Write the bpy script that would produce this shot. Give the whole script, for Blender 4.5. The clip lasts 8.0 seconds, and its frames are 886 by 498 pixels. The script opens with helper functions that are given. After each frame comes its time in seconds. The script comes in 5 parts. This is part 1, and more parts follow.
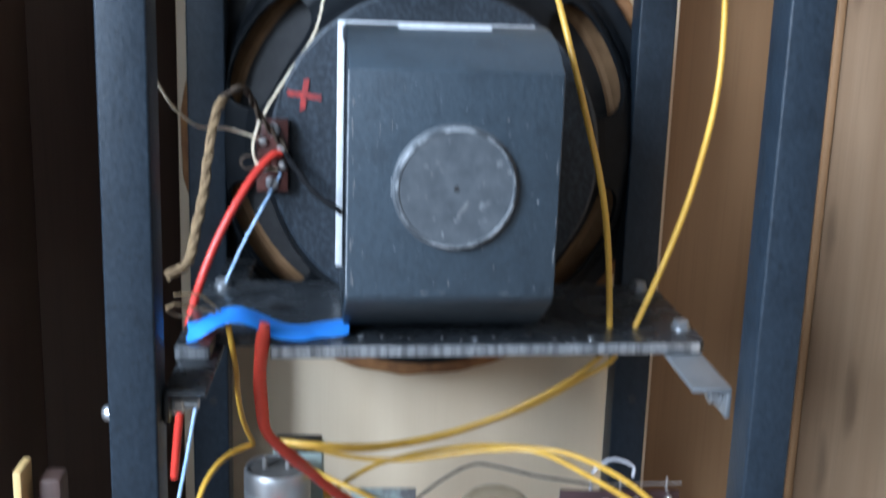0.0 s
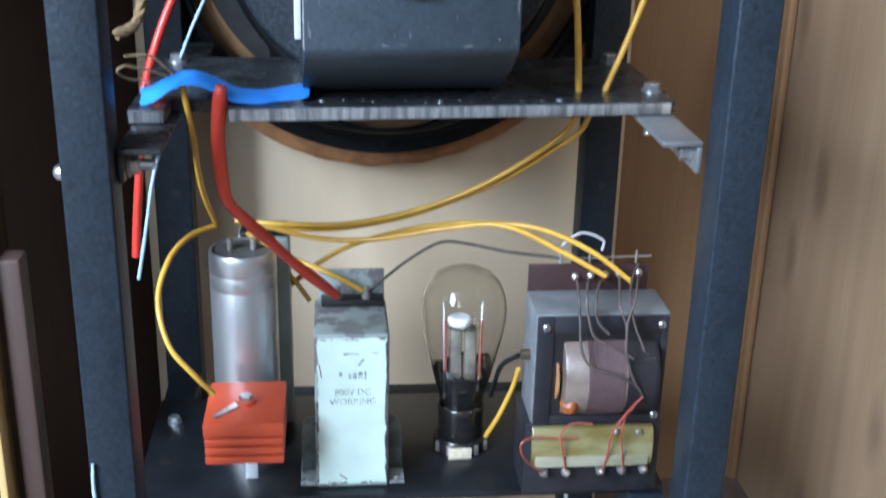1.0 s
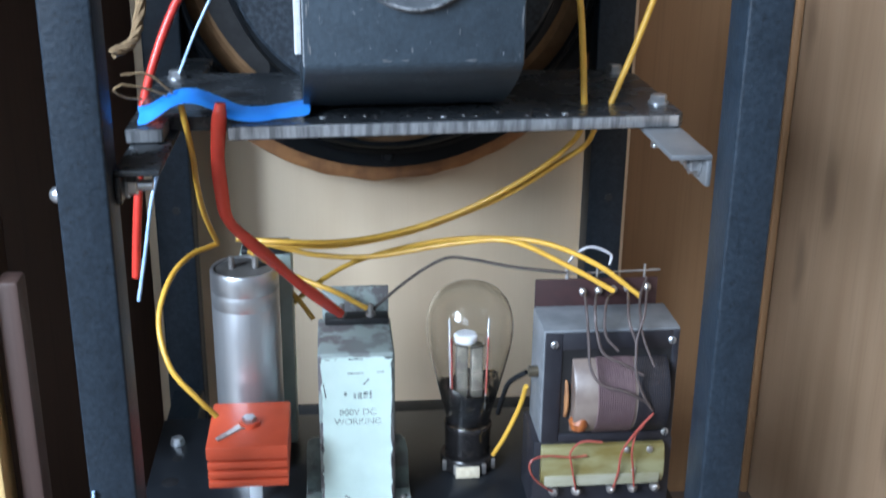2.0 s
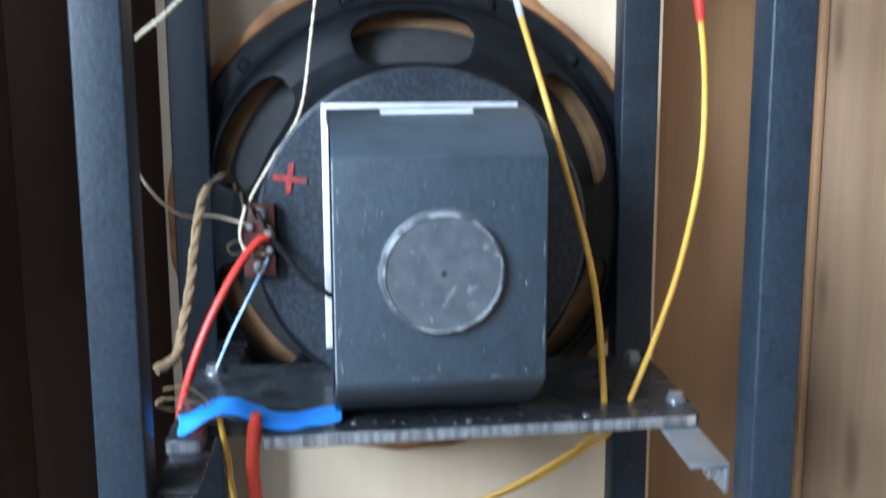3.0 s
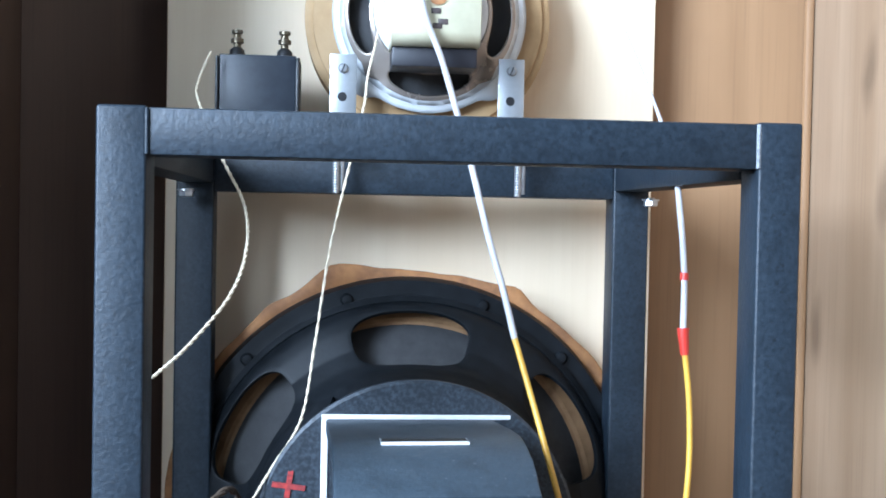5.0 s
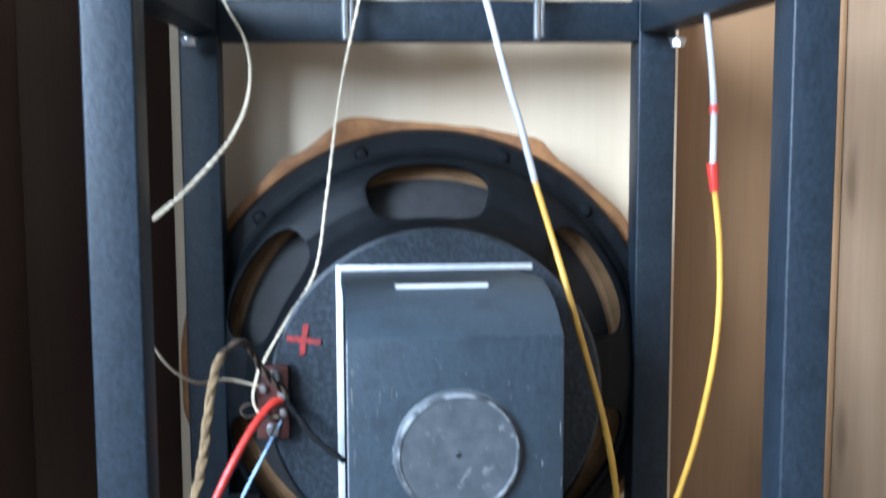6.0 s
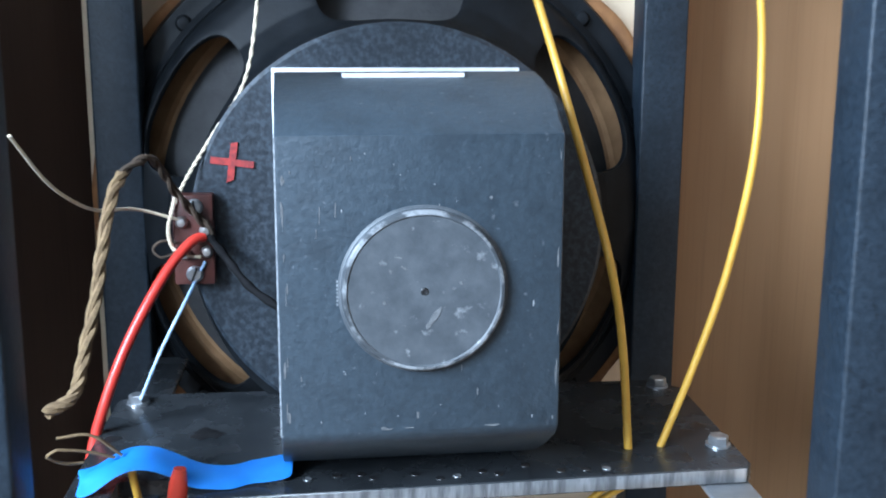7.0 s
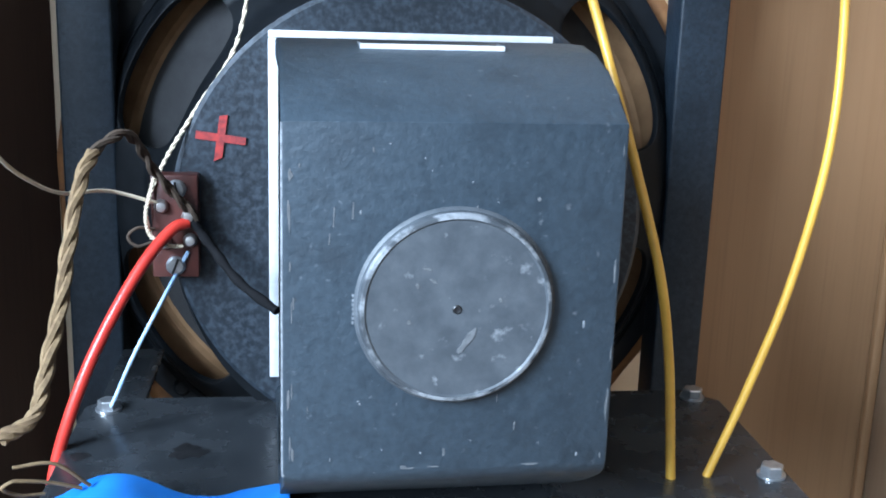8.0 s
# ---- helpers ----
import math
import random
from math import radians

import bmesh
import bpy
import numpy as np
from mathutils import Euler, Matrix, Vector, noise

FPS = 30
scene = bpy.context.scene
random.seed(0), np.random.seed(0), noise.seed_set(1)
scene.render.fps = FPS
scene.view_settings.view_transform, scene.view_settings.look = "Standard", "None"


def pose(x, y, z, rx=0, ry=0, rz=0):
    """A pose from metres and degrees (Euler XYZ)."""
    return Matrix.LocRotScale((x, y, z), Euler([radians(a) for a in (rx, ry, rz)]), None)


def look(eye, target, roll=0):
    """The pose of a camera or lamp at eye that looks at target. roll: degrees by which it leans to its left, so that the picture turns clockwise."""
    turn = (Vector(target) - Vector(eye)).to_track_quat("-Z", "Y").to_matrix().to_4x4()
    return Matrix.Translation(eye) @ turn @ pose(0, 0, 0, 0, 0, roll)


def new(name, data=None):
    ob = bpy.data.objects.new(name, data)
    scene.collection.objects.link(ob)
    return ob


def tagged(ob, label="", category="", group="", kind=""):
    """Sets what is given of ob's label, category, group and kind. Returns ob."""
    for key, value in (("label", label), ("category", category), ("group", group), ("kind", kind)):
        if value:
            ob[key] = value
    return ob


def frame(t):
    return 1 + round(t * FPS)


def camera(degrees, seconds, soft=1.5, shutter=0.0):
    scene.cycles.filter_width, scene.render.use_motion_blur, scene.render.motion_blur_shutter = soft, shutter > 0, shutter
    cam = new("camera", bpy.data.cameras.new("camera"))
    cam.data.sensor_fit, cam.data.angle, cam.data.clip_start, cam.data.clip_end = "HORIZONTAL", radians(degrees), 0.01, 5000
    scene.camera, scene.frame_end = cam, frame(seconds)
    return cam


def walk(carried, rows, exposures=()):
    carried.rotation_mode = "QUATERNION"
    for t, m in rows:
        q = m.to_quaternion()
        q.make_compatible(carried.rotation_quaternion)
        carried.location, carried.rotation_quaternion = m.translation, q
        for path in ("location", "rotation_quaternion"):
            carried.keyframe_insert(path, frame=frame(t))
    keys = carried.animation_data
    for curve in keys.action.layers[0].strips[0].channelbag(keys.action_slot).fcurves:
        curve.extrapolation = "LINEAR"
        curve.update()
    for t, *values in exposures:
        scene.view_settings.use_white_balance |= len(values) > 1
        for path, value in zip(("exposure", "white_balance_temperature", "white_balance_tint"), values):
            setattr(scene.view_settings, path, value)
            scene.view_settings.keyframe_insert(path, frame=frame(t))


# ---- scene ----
cam = camera(42.2, 8.0, soft=1.8, shutter=0.5)
PATH = [
    (0, (-0.05, 0.036, 0.67), (0.093, 1.976, 0.206), 1.9),
    (0.5, (-0.045, 0.036, 0.635), (0.121, 1.932, 0.018), 1.2),
    (1, (-0.044, 0.039, 0.617), (0.147, 1.9, -0.09), 1.4),
    (1.2, (-0.045, 0.039, 0.611), (0.145, 1.891, -0.122), 1.7),
    (2.3, (-0.042, 0.055, 0.629), (0.136, 1.944, -0.003), 0.1),
    (2.5, (-0.041, 0.051, 0.642), (0.114, 1.967, 0.092), 0.3),
    (3, (-0.046, 0.042, 0.687), (0.105, 2.0, 0.308), -0.2),
    (3.5, (-0.053, 0.031, 0.725), (0.105, 2.009, 0.476), 0.7),
    (4, (-0.055, 0.026, 0.75), (0.106, 2.013, 0.596), 1.0),
    (4.2, (-0.055, 0.025, 0.757), (0.099, 2.016, 0.642), 0.6),
    (5.3, (-0.058, 0.019, 0.769), (0.132, 2.009, 0.719), 1.2),
    (5.5, (-0.056, 0.021, 0.763), (0.129, 2.011, 0.673), 0.7),
    (6, (-0.047, 0.051, 0.733), (0.086, 2.033, 0.504), -0.2),
    (6.5, (-0.034, 0.108, 0.69), (0.135, 2.066, 0.323), -0.1),
    (7, (-0.033, 0.187, 0.67), (0.143, 2.136, 0.258), 0.2),
    (7.5, (-0.036, 0.242, 0.678), (0.163, 2.17, 0.187), 2.7),
    (8, (-0.049, 0.263, 0.673), (0.184, 2.187, 0.18), 1.9),
]
walk(cam, [(t, look(eye, target, roll)) for t, eye, target, roll in PATH], [(0.0, -0.27, 6500, 10), (0.5, -0.14, 6500, 10), (1.2, -0.22, 6550, 10), (2.5, -0.25, 6500, 10), (3.0, 0.0, 6450, 9), (4.0, 0.25, 6150, 9), (5.3, 0.02, 6150, 9), (6.5, 0.05, 6300, 8), (8.0, 0.07, 6300, 8)])

# ---------------------------------------------------------------- light
world = bpy.data.worlds.new("world")
scene.world = world
world.use_nodes = True
sky = world.node_tree.nodes.new("ShaderNodeTexSky")
sky.sky_type, sky.sun_disc = "NISHITA", False
sky.sun_elevation, sky.sun_rotation = radians(35), radians(200)
world.node_tree.links.new(sky.outputs[0], world.node_tree.nodes["Background"].inputs[0])
world.node_tree.nodes["Background"].inputs[1].default_value = 0.1


def area_lamp(name, eye, target, sx, sy, watts, colour):
    lamp = bpy.data.lights.new(name, "AREA")
    lamp.shape, lamp.size, lamp.size_y, lamp.energy, lamp.color = "RECTANGLE", sx, sy, watts, colour
    ob = new(name, lamp)
    ob.matrix_world = look(eye, target)
    return ob


WIN = (-1.9, -0.2, 1.05, 2.35)          # the window's y and z in the west wall
area_lamp("unseen_window_light", (-1.72, -1.05, 1.70), (1.0, -1.05, 1.3), 1.64, 1.24, 460, (0.63, 0.785, 1.0))
FILLWIN = (-1.65, -0.75, 1.05, 2.15)         # an added, unseen fill window: x and z in the south wall
# extra lamp, out of view, gives the left front post its sheen
area_lamp("unseen_window_light", (-1.20, -2.57, 1.60), (-1.20, 0.0, 1.35), 0.86, 1.06, 20, (0.60, 0.78, 1.0))
scene.view_settings.exposure = 0.0


# ---------------------------------------------------------------- helpers
def mat(name, a, b, scale=40.0, rough=0.5, metal=0.0, bump=0.0, bscale=300.0, stretch=(1, 1, 1), fleck=None, fscale=120.0, flo=0.62, fhi=0.7, spread=(0.35, 0.65), rvar=0.08, coat=0.0, spec=0.5):
    """Two colours mixed by a noise, optional flecks of a third, fine relief and uneven gloss."""
    m = bpy.data.materials.new(name)
    m.use_nodes = True
    nt = m.node_tree
    bs = nt.nodes["Principled BSDF"]
    tc = nt.nodes.new("ShaderNodeTexCoord")
    mp = nt.nodes.new("ShaderNodeMapping")
    mp.inputs["Scale"].default_value = stretch
    nt.links.new(tc.outputs["Object"], mp.inputs[0])

    def tex(s, detail=6.0):
        n = nt.nodes.new("ShaderNodeTexNoise")
        n.inputs["Scale"].default_value, n.inputs["Detail"].default_value, n.inputs["Roughness"].default_value = s, detail, 0.6
        nt.links.new(mp.outputs[0], n.inputs["Vector"])
        return n

    def ramp(src, lo, hi):
        r = nt.nodes.new("ShaderNodeMapRange")
        r.inputs["From Min"].default_value, r.inputs["From Max"].default_value = lo, hi
        nt.links.new(src, r.inputs["Value"])
        return r.outputs[0]

    def mix(f, c0, c1):
        x = nt.nodes.new("ShaderNodeMix")
        x.data_type = "RGBA"
        nt.links.new(f, x.inputs["Factor"])
        for sock, c in ((x.inputs[6], c0), (x.inputs[7], c1)):
            if isinstance(c, tuple):
                sock.default_value = (*c, 1)
            else:
                nt.links.new(c, sock)
        return x.outputs[2]

    n1 = tex(scale)
    col = mix(ramp(n1.outputs[0], *spread), a, b)
    n2 = tex(scale * 0.17, 3.0)
    dark = tuple(0.72 * c for c in a)
    col = mix(ramp(n2.outputs[0], 0.5, 0.85), col, dark)
    if fleck:
        n3 = tex(fscale, 4.0)
        col = mix(ramp(n3.outputs[0], flo, fhi), col, fleck)
    nt.links.new(col, bs.inputs["Base Color"])
    rr = nt.nodes.new("ShaderNodeMapRange")
    rr.inputs["To Min"].default_value, rr.inputs["To Max"].default_value = max(0.03, rough - rvar), min(1.0, rough + rvar)
    nt.links.new(n1.outputs[0], rr.inputs["Value"])
    nt.links.new(rr.outputs[0], bs.inputs["Roughness"])
    bs.inputs["Metallic"].default_value = metal
    bs.inputs["Coat Weight"].default_value = coat
    bs.inputs["Specular IOR Level"].default_value = spec
    if bump:
        n4 = tex(bscale, 3.0)
        bp = nt.nodes.new("ShaderNodeBump")
        bp.inputs["Strength"].default_value, bp.inputs["Distance"].default_value = bump, 0.0006
        nt.links.new(n4.outputs[0], bp.inputs["Height"])
        nt.links.new(bp.outputs[0], bs.inputs["Normal"])
    return m


def wood(name, a, b, dark, knots=0.0, grain=1.0, rough=0.55, pore=0.34):
    """Board cut along z: fine pores, wavy growth bands and a few knots."""
    m = bpy.data.materials.new(name)
    m.use_nodes = True
    nt = m.node_tree
    bs = nt.nodes["Principled BSDF"]
    tc = nt.nodes.new("ShaderNodeTexCoord")

    def mapped(s):
        mp = nt.nodes.new("ShaderNodeMapping")
        mp.inputs["Scale"].default_value = s
        nt.links.new(tc.outputs["Object"], mp.inputs[0])
        return mp.outputs[0]

    def tex(vec, s, d=5.0, dist=0.0):
        n = nt.nodes.new("ShaderNodeTexNoise")
        n.inputs["Scale"].default_value, n.inputs["Detail"].default_value, n.inputs["Distortion"].default_value = s, d, dist
        nt.links.new(vec, n.inputs["Vector"])
        return n.outputs[0]

    def ramp(src, lo, hi):
        r = nt.nodes.new("ShaderNodeMapRange")
        r.inputs["From Min"].default_value, r.inputs["From Max"].default_value = lo, hi
        nt.links.new(src, r.inputs["Value"])
        return r.outputs[0]

    def mix(f, c0, c1):
        x = nt.nodes.new("ShaderNodeMix")
        x.data_type = "RGBA"
        nt.links.new(f, x.inputs["Factor"])
        for sock, c in ((x.inputs[6], c0), (x.inputs[7], c1)):
            if isinstance(c, tuple):
                sock.default_value = (*c, 1)
            else:
                nt.links.new(c, sock)
        return x.outputs[2]

    bands = tex(mapped((22 * grain, 22 * grain, 1.3)), 1.0, 4.0, 0.6)
    pores = tex(mapped((420 * grain, 420 * grain, 9.0)), 1.0, 3.0)
    cloud = tex(mapped((5, 5, 2.2)), 1.0, 4.0, 0.4)
    col = mix(ramp(bands, 0.32, 0.68), a, b)
    half = nt.nodes.new("ShaderNodeMath")
    half.operation = "MULTIPLY"
    half.inputs[1].default_value = pore
    nt.links.new(ramp(pores, 0.52, 0.8), half.inputs[0])
    col = mix(half.outputs[0], col, dark)
    soft = nt.nodes.new("ShaderNodeMath")
    soft.operation = "MULTIPLY"
    soft.inputs[1].default_value = 0.5
    nt.links.new(ramp(cloud, 0.5, 0.8), soft.inputs[0])
    col = mix(soft.outputs[0], col, dark)
    if knots:
        v = nt.nodes.new("ShaderNodeTexVoronoi")
        v.voronoi_dimensions = "2D"
        v.inputs["Scale"].default_value = 1.0
        sep, com = nt.nodes.new("ShaderNodeSeparateXYZ"), nt.nodes.new("ShaderNodeCombineXYZ")
        wob = nt.nodes.new("ShaderNodeTexNoise")
        wob.inputs["Scale"].default_value = 16.0
        nt.links.new(tc.outputs["Object"], wob.inputs["Vector"])
        add = nt.nodes.new("ShaderNodeVectorMath")
        add.operation = "MULTIPLY_ADD"
        add.inputs[1].default_value = (0.02, 0.02, 0.05)
        nt.links.new(wob.outputs["Color"], add.inputs[0])
        nt.links.new(tc.outputs["Object"], add.inputs[2])
        mp2 = nt.nodes.new("ShaderNodeMapping")
        mp2.inputs["Scale"].default_value = (1, 11, 4.4)
        nt.links.new(add.outputs[0], mp2.inputs[0])
        nt.links.new(mp2.outputs[0], sep.inputs[0])
        nt.links.new(sep.outputs[1], com.inputs[0])
        nt.links.new(sep.outputs[2], com.inputs[1])
        nt.links.new(com.outputs[0], v.inputs["Vector"])
        r = nt.nodes.new("ShaderNodeMapRange")
        r.inputs["From Min"].default_value, r.inputs["From Max"].default_value = 0.17, 0.05
        r.inputs["To Max"].default_value = knots
        nt.links.new(v.outputs["Distance"], r.inputs["Value"])
        col = mix(r.outputs[0], col, tuple(0.5 * c for c in dark))
    nt.links.new(col, bs.inputs["Base Color"])
    bs.inputs["Roughness"].default_value = rough
    bp = nt.nodes.new("ShaderNodeBump")
    bp.inputs["Strength"].default_value, bp.inputs["Distance"].default_value = 0.25, 0.0004
    nt.links.new(pores, bp.inputs["Height"])
    nt.links.new(bp.outputs[0], bs.inputs["Normal"])
    return m


def glass(name, tint=(1, 1, 1), ior=1.45, rough=0.0):
    m = bpy.data.materials.new(name)
    m.use_nodes = True
    bs = m.node_tree.nodes["Principled BSDF"]
    bs.inputs["Base Color"].default_value = (*tint, 1)
    bs.inputs["Transmission Weight"].default_value, bs.inputs["IOR"].default_value, bs.inputs["Roughness"].default_value = 1.0, ior, rough
    return m


def thing(name, base, label, category, group="", kind=""):
    ob = new(name)
    ob.empty_display_size = 0.02
    ob.location = base
    return tagged(ob, label, category, group, kind)


def part(name, bm, material, parent=None, label="", smooth=True, kind=""):
    me = bpy.data.meshes.new(name)
    bmesh.ops.recalc_face_normals(bm, faces=bm.faces)
    bm.to_mesh(me)
    bm.free()
    for m in material if isinstance(material, (list, tuple)) else (material,):
        me.materials.append(m)
    if smooth:
        me.shade_smooth()
        me.set_sharp_from_angle(angle=radians(38))
    ob = new(name, me)
    if parent is not None:
        ob.parent = parent
        if parent.type == "EMPTY":
            ob.matrix_parent_inverse = Matrix.Translation(parent.location).inverted()
    return tagged(ob, label, kind=kind)


def box(x0, x1, y0, y1, z0, z1, bevel=0.0, bm=None, seg=2):
    bm = bm or bmesh.new()
    r = bmesh.ops.create_cube(bm, size=1.0)
    vs = r["verts"]
    for v in vs:
        v.co = Vector(((x0 + x1) / 2 + v.co.x * (x1 - x0), (y0 + y1) / 2 + v.co.y * (y1 - y0), (z0 + z1) / 2 + v.co.z * (z1 - z0)))
    if bevel:
        es = list({e for v in vs for e in v.link_edges})
        bmesh.ops.bevel(bm, geom=es, offset=bevel, segments=seg, profile=0.5, affect="EDGES")
    return bm


def lathe(profile, origin, axis=(0, 0, 1), seg=40, bm=None):
    """Turn (radius, height) pairs round an axis."""
    bm = bm or bmesh.new()
    q = Vector((0, 0, 1)).rotation_difference(Vector(axis))
    o = Vector(origin)
    rings = []
    for r, h in profile:
        if r < 1e-6:
            rings.append([bm.verts.new(o + q @ Vector((0, 0, h)))])
        else:
            rings.append([bm.verts.new(o + q @ Vector((r * math.cos(2 * math.pi * i / seg), r * math.sin(2 * math.pi * i / seg), h))) for i in range(seg)])
    for a, b in zip(rings, rings[1:]):
        for i in range(seg):
            j = (i + 1) % seg
            f = [a[i % len(a)], a[j % len(a)], b[j % len(b)], b[i % len(b)]]
            f = list(dict.fromkeys(f))
            if len(f) > 2:
                bm.faces.new(f)
    return bm


def rod(p0, p1, r, seg=12, bevel=0.0, bm=None):
    p0, p1 = Vector(p0), Vector(p1)
    h = (p1 - p0).length
    e = bevel or r * 0.12
    return lathe([(0, 0), (r - e, 0), (r, e), (r, h - e), (r - e, h), (0, h)], p0, p1 - p0, seg, bm)


def curve_points(pts, sub=8):
    """Catmull-Rom through the points."""
    p = [Vector(q) for q in pts]
    p = [2 * p[0] - p[1]] + p + [2 * p[-1] - p[-2]]
    out = []
    for i in range(1, len(p) - 2):
        for k in range(sub):
            t = k / sub
            a, b, c, d = p[i - 1], p[i], p[i + 1], p[i + 2]
            out.append(0.5 * (2 * b + (c - a) * t + (2 * a - 5 * b + 4 * c - d) * t * t + (3 * b - a - 3 * c + d) * t ** 3))
    out.append(p[-2])
    return out


def frames_along(path):
    n = Vector((0.3, 1, 0.2))
    res = []
    for i, p in enumerate(path):
        t = (path[min(i + 1, len(path) - 1)] - path[max(i - 1, 0)]).normalized()
        n = (n - t * n.dot(t)).normalized()
        res.append((p, n, t.cross(n)))
    return res


def tube(path, r, seg=12, bm=None):
    """A round section along a path; r is one radius, or a function of 0..1."""
    bm = bm or bmesh.new()
    fr = frames_along(path)
    rings = []
    for k, (p, n, b) in enumerate(fr):
        rr = r(k / (len(fr) - 1)) if callable(r) else r
        rings.append([bm.verts.new(p + rr * (n * math.cos(2 * math.pi * i / seg) + b * math.sin(2 * math.pi * i / seg))) for i in range(seg)])
    for a, c in zip(rings, rings[1:]):
        for i in range(seg):
            bm.faces.new((a[i], a[(i + 1) % seg], c[(i + 1) % seg], c[i]))
    bm.faces.new(rings[0])
    bm.faces.new(rings[-1])
    return bm


def twisted(path, r, turns, strands=2, seg=6):
    bm = bmesh.new()
    fr = frames_along(path)
    for s in range(strands):
        off = []
        for k, (p, n, b) in enumerate(fr):
            a = 2 * math.pi * (turns * k / (len(fr) - 1) + s / strands)
            off.append(p + r * 0.85 * (n * math.cos(a) + b * math.sin(a)))
        tube(off, r, seg, bm)
    return bm


def prism(outline, axis, lo, hi, bm=None, bevel=0.0):
    """A 2D outline pushed along an axis ('x', 'y' or 'z')."""
    bm = bm or bmesh.new()
    put = {"x": lambda a, b, c: (c, a, b), "y": lambda a, b, c: (a, c, b), "z": lambda a, b, c: (a, b, c)}[axis]
    lower = [bm.verts.new(put(a, b, lo)) for a, b in outline]
    upper = [bm.verts.new(put(a, b, hi)) for a, b in outline]
    n = len(outline)
    fs = [bm.faces.new(lower[::-1]), bm.faces.new(upper)]
    for i in range(n):
        fs.append(bm.faces.new((lower[i], lower[(i + 1) % n], upper[(i + 1) % n], upper[i])))
    if bevel:
        es = [e for f in fs[:2] for e in f.edges]
        bmesh.ops.bevel(bm, geom=es, offset=bevel, segments=2, profile=0.5, affect="EDGES")
    return bm


def hex_head(c, axis, r, h, bm=None):
    return lathe([(0, 0), (r, 0), (r, h * 0.85), (r * 0.88, h), (0, h)], c, axis, 6, bm)


def bolt(c, axis, r, head, length, parent, name="bolt"):
    """Hex head on a seat at c, with a washer and the threaded shank behind it."""
    a = Vector(axis).normalized()
    c = Vector(c)
    bm = hex_head(c + a * 0.0012, a, r * 1.75, head)
    lathe([(0, 0), (r * 2.1, 0), (r * 2.1, 0.0011), (0, 0.0011)], c, a, 20, bm)
    prof = [(0, 0)]
    k = max(4, int(length / 0.001))
    for i in range(k + 1):
        prof.append((r * (1.0 if i % 2 else 0.86), length * i / k))
    prof.append((0, length))
    lathe(prof, c, -a, 12, bm)
    return part(name, bm, ZINC, parent, smooth=True)


def screw(c, axis, r, parent, turn=0.6):
    """Slotted round head."""
    bm = lathe([(0, 0), (r, 0), (r, r * 0.35), (r * 0.75, r * 0.6), (0, r * 0.65)], c, axis, 20)
    ob = part("screw", bm, ZINC, parent)
    a = Vector(axis).normalized()
    u = a.orthogonal().normalized()
    v = a.cross(u)
    d = u * math.cos(turn) + v * math.sin(turn)
    w = a.cross(d)
    p = Vector(c) + a * (r * 0.66)
    bm = bmesh.new()
    for lo, hi in ((0, 0.0002),):
        vs = [bm.verts.new(p + a * h + d * sx * r * 0.85 + w * sy * r * 0.12) for h in (lo, hi) for sx, sy in ((-1, -1), (1, -1), (1, 1), (-1, 1))]
        bm.faces.new(vs[4:])
        for i in range(4):
            bm.faces.new((vs[i], vs[(i + 1) % 4], vs[4 + (i + 1) % 4], vs[4 + i]))
    part("slot", bm, SOOT, ob, smooth=False)
    return ob


# ---------------------------------------------------------------- materials
HAMMER = mat("hammer_paint", (0.0092, 0.0146, 0.021), (0.0172, 0.0262, 0.0368), 360, 0.46, 0.0, 0.5, 330, fleck=(0.008, 0.0115, 0.016), fscale=300, flo=0.58, fhi=0.70, spec=0.28)
YOKE = mat("black_enamel", (0.0210, 0.0325, 0.0435), (0.0330, 0.0485, 0.0625), 420, 0.5, 0.0, 0.6, 300, fleck=(0.11, 0.125, 0.14), fscale=340, flo=0.65, fhi=0.80, spread=(0.30, 0.70))
DISC = mat("speckled_enamel", (0.009, 0.014, 0.020), (0.032, 0.043, 0.056), 330, 0.5, 0.0, 0.4, 420, spread=(0.42, 0.62))
WORN = mat("worn_steel_rim", (0.050, 0.057, 0.064), (0.26, 0.272, 0.284), 130, 0.5, 0.1, 0.3, 400, spread=(0.46, 0.62))
CAPFACE = mat("scuffed_enamel", (0.045, 0.053, 0.061), (0.072, 0.081, 0.090), 110, 0.5, 0.0, 0.3, 500, fleck=(0.20, 0.21, 0.22), fscale=150, flo=0.63, fhi=0.78)
SCUFF2 = mat("rubbed_enamel", (0.13, 0.135, 0.14), (0.09, 0.095, 0.10), 400, 0.6, spread=(0.4, 0.6))
SCUFF = mat("bare_scratch", (0.27, 0.285, 0.30), (0.12, 0.13, 0.14), 500, 0.6)
BASKET = mat("matt_black_paint", (0.0040, 0.0052, 0.0064), (0.0072, 0.0088, 0.0108), 90, 0.5, 0.0, 0.2, 400, spec=0.16)
SOOT = mat("black_plastic", (0.010, 0.010, 0.011), (0.016, 0.016, 0.017), 80, 0.4)
PLATE = mat("black_steel_plate", (0.020, 0.023, 0.026), (0.036, 0.040, 0.044), 45, 0.27, 0.0, 0.12, 250, fleck=(0.10, 0.10, 0.10), fscale=160, flo=0.70, fhi=0.78)
SAWN = mat("sawn_steel_edge", (0.22, 0.23, 0.24), (0.52, 0.535, 0.555), 230, 0.36, 0.7, 0.4, 500, stretch=(1, 1, 0.12), spread=(0.4, 0.6))
STEEL = mat("bare_mild_steel", (0.20, 0.21, 0.22), (0.27, 0.28, 0.29), 60, 0.4, 0.6, 0.1, 300)
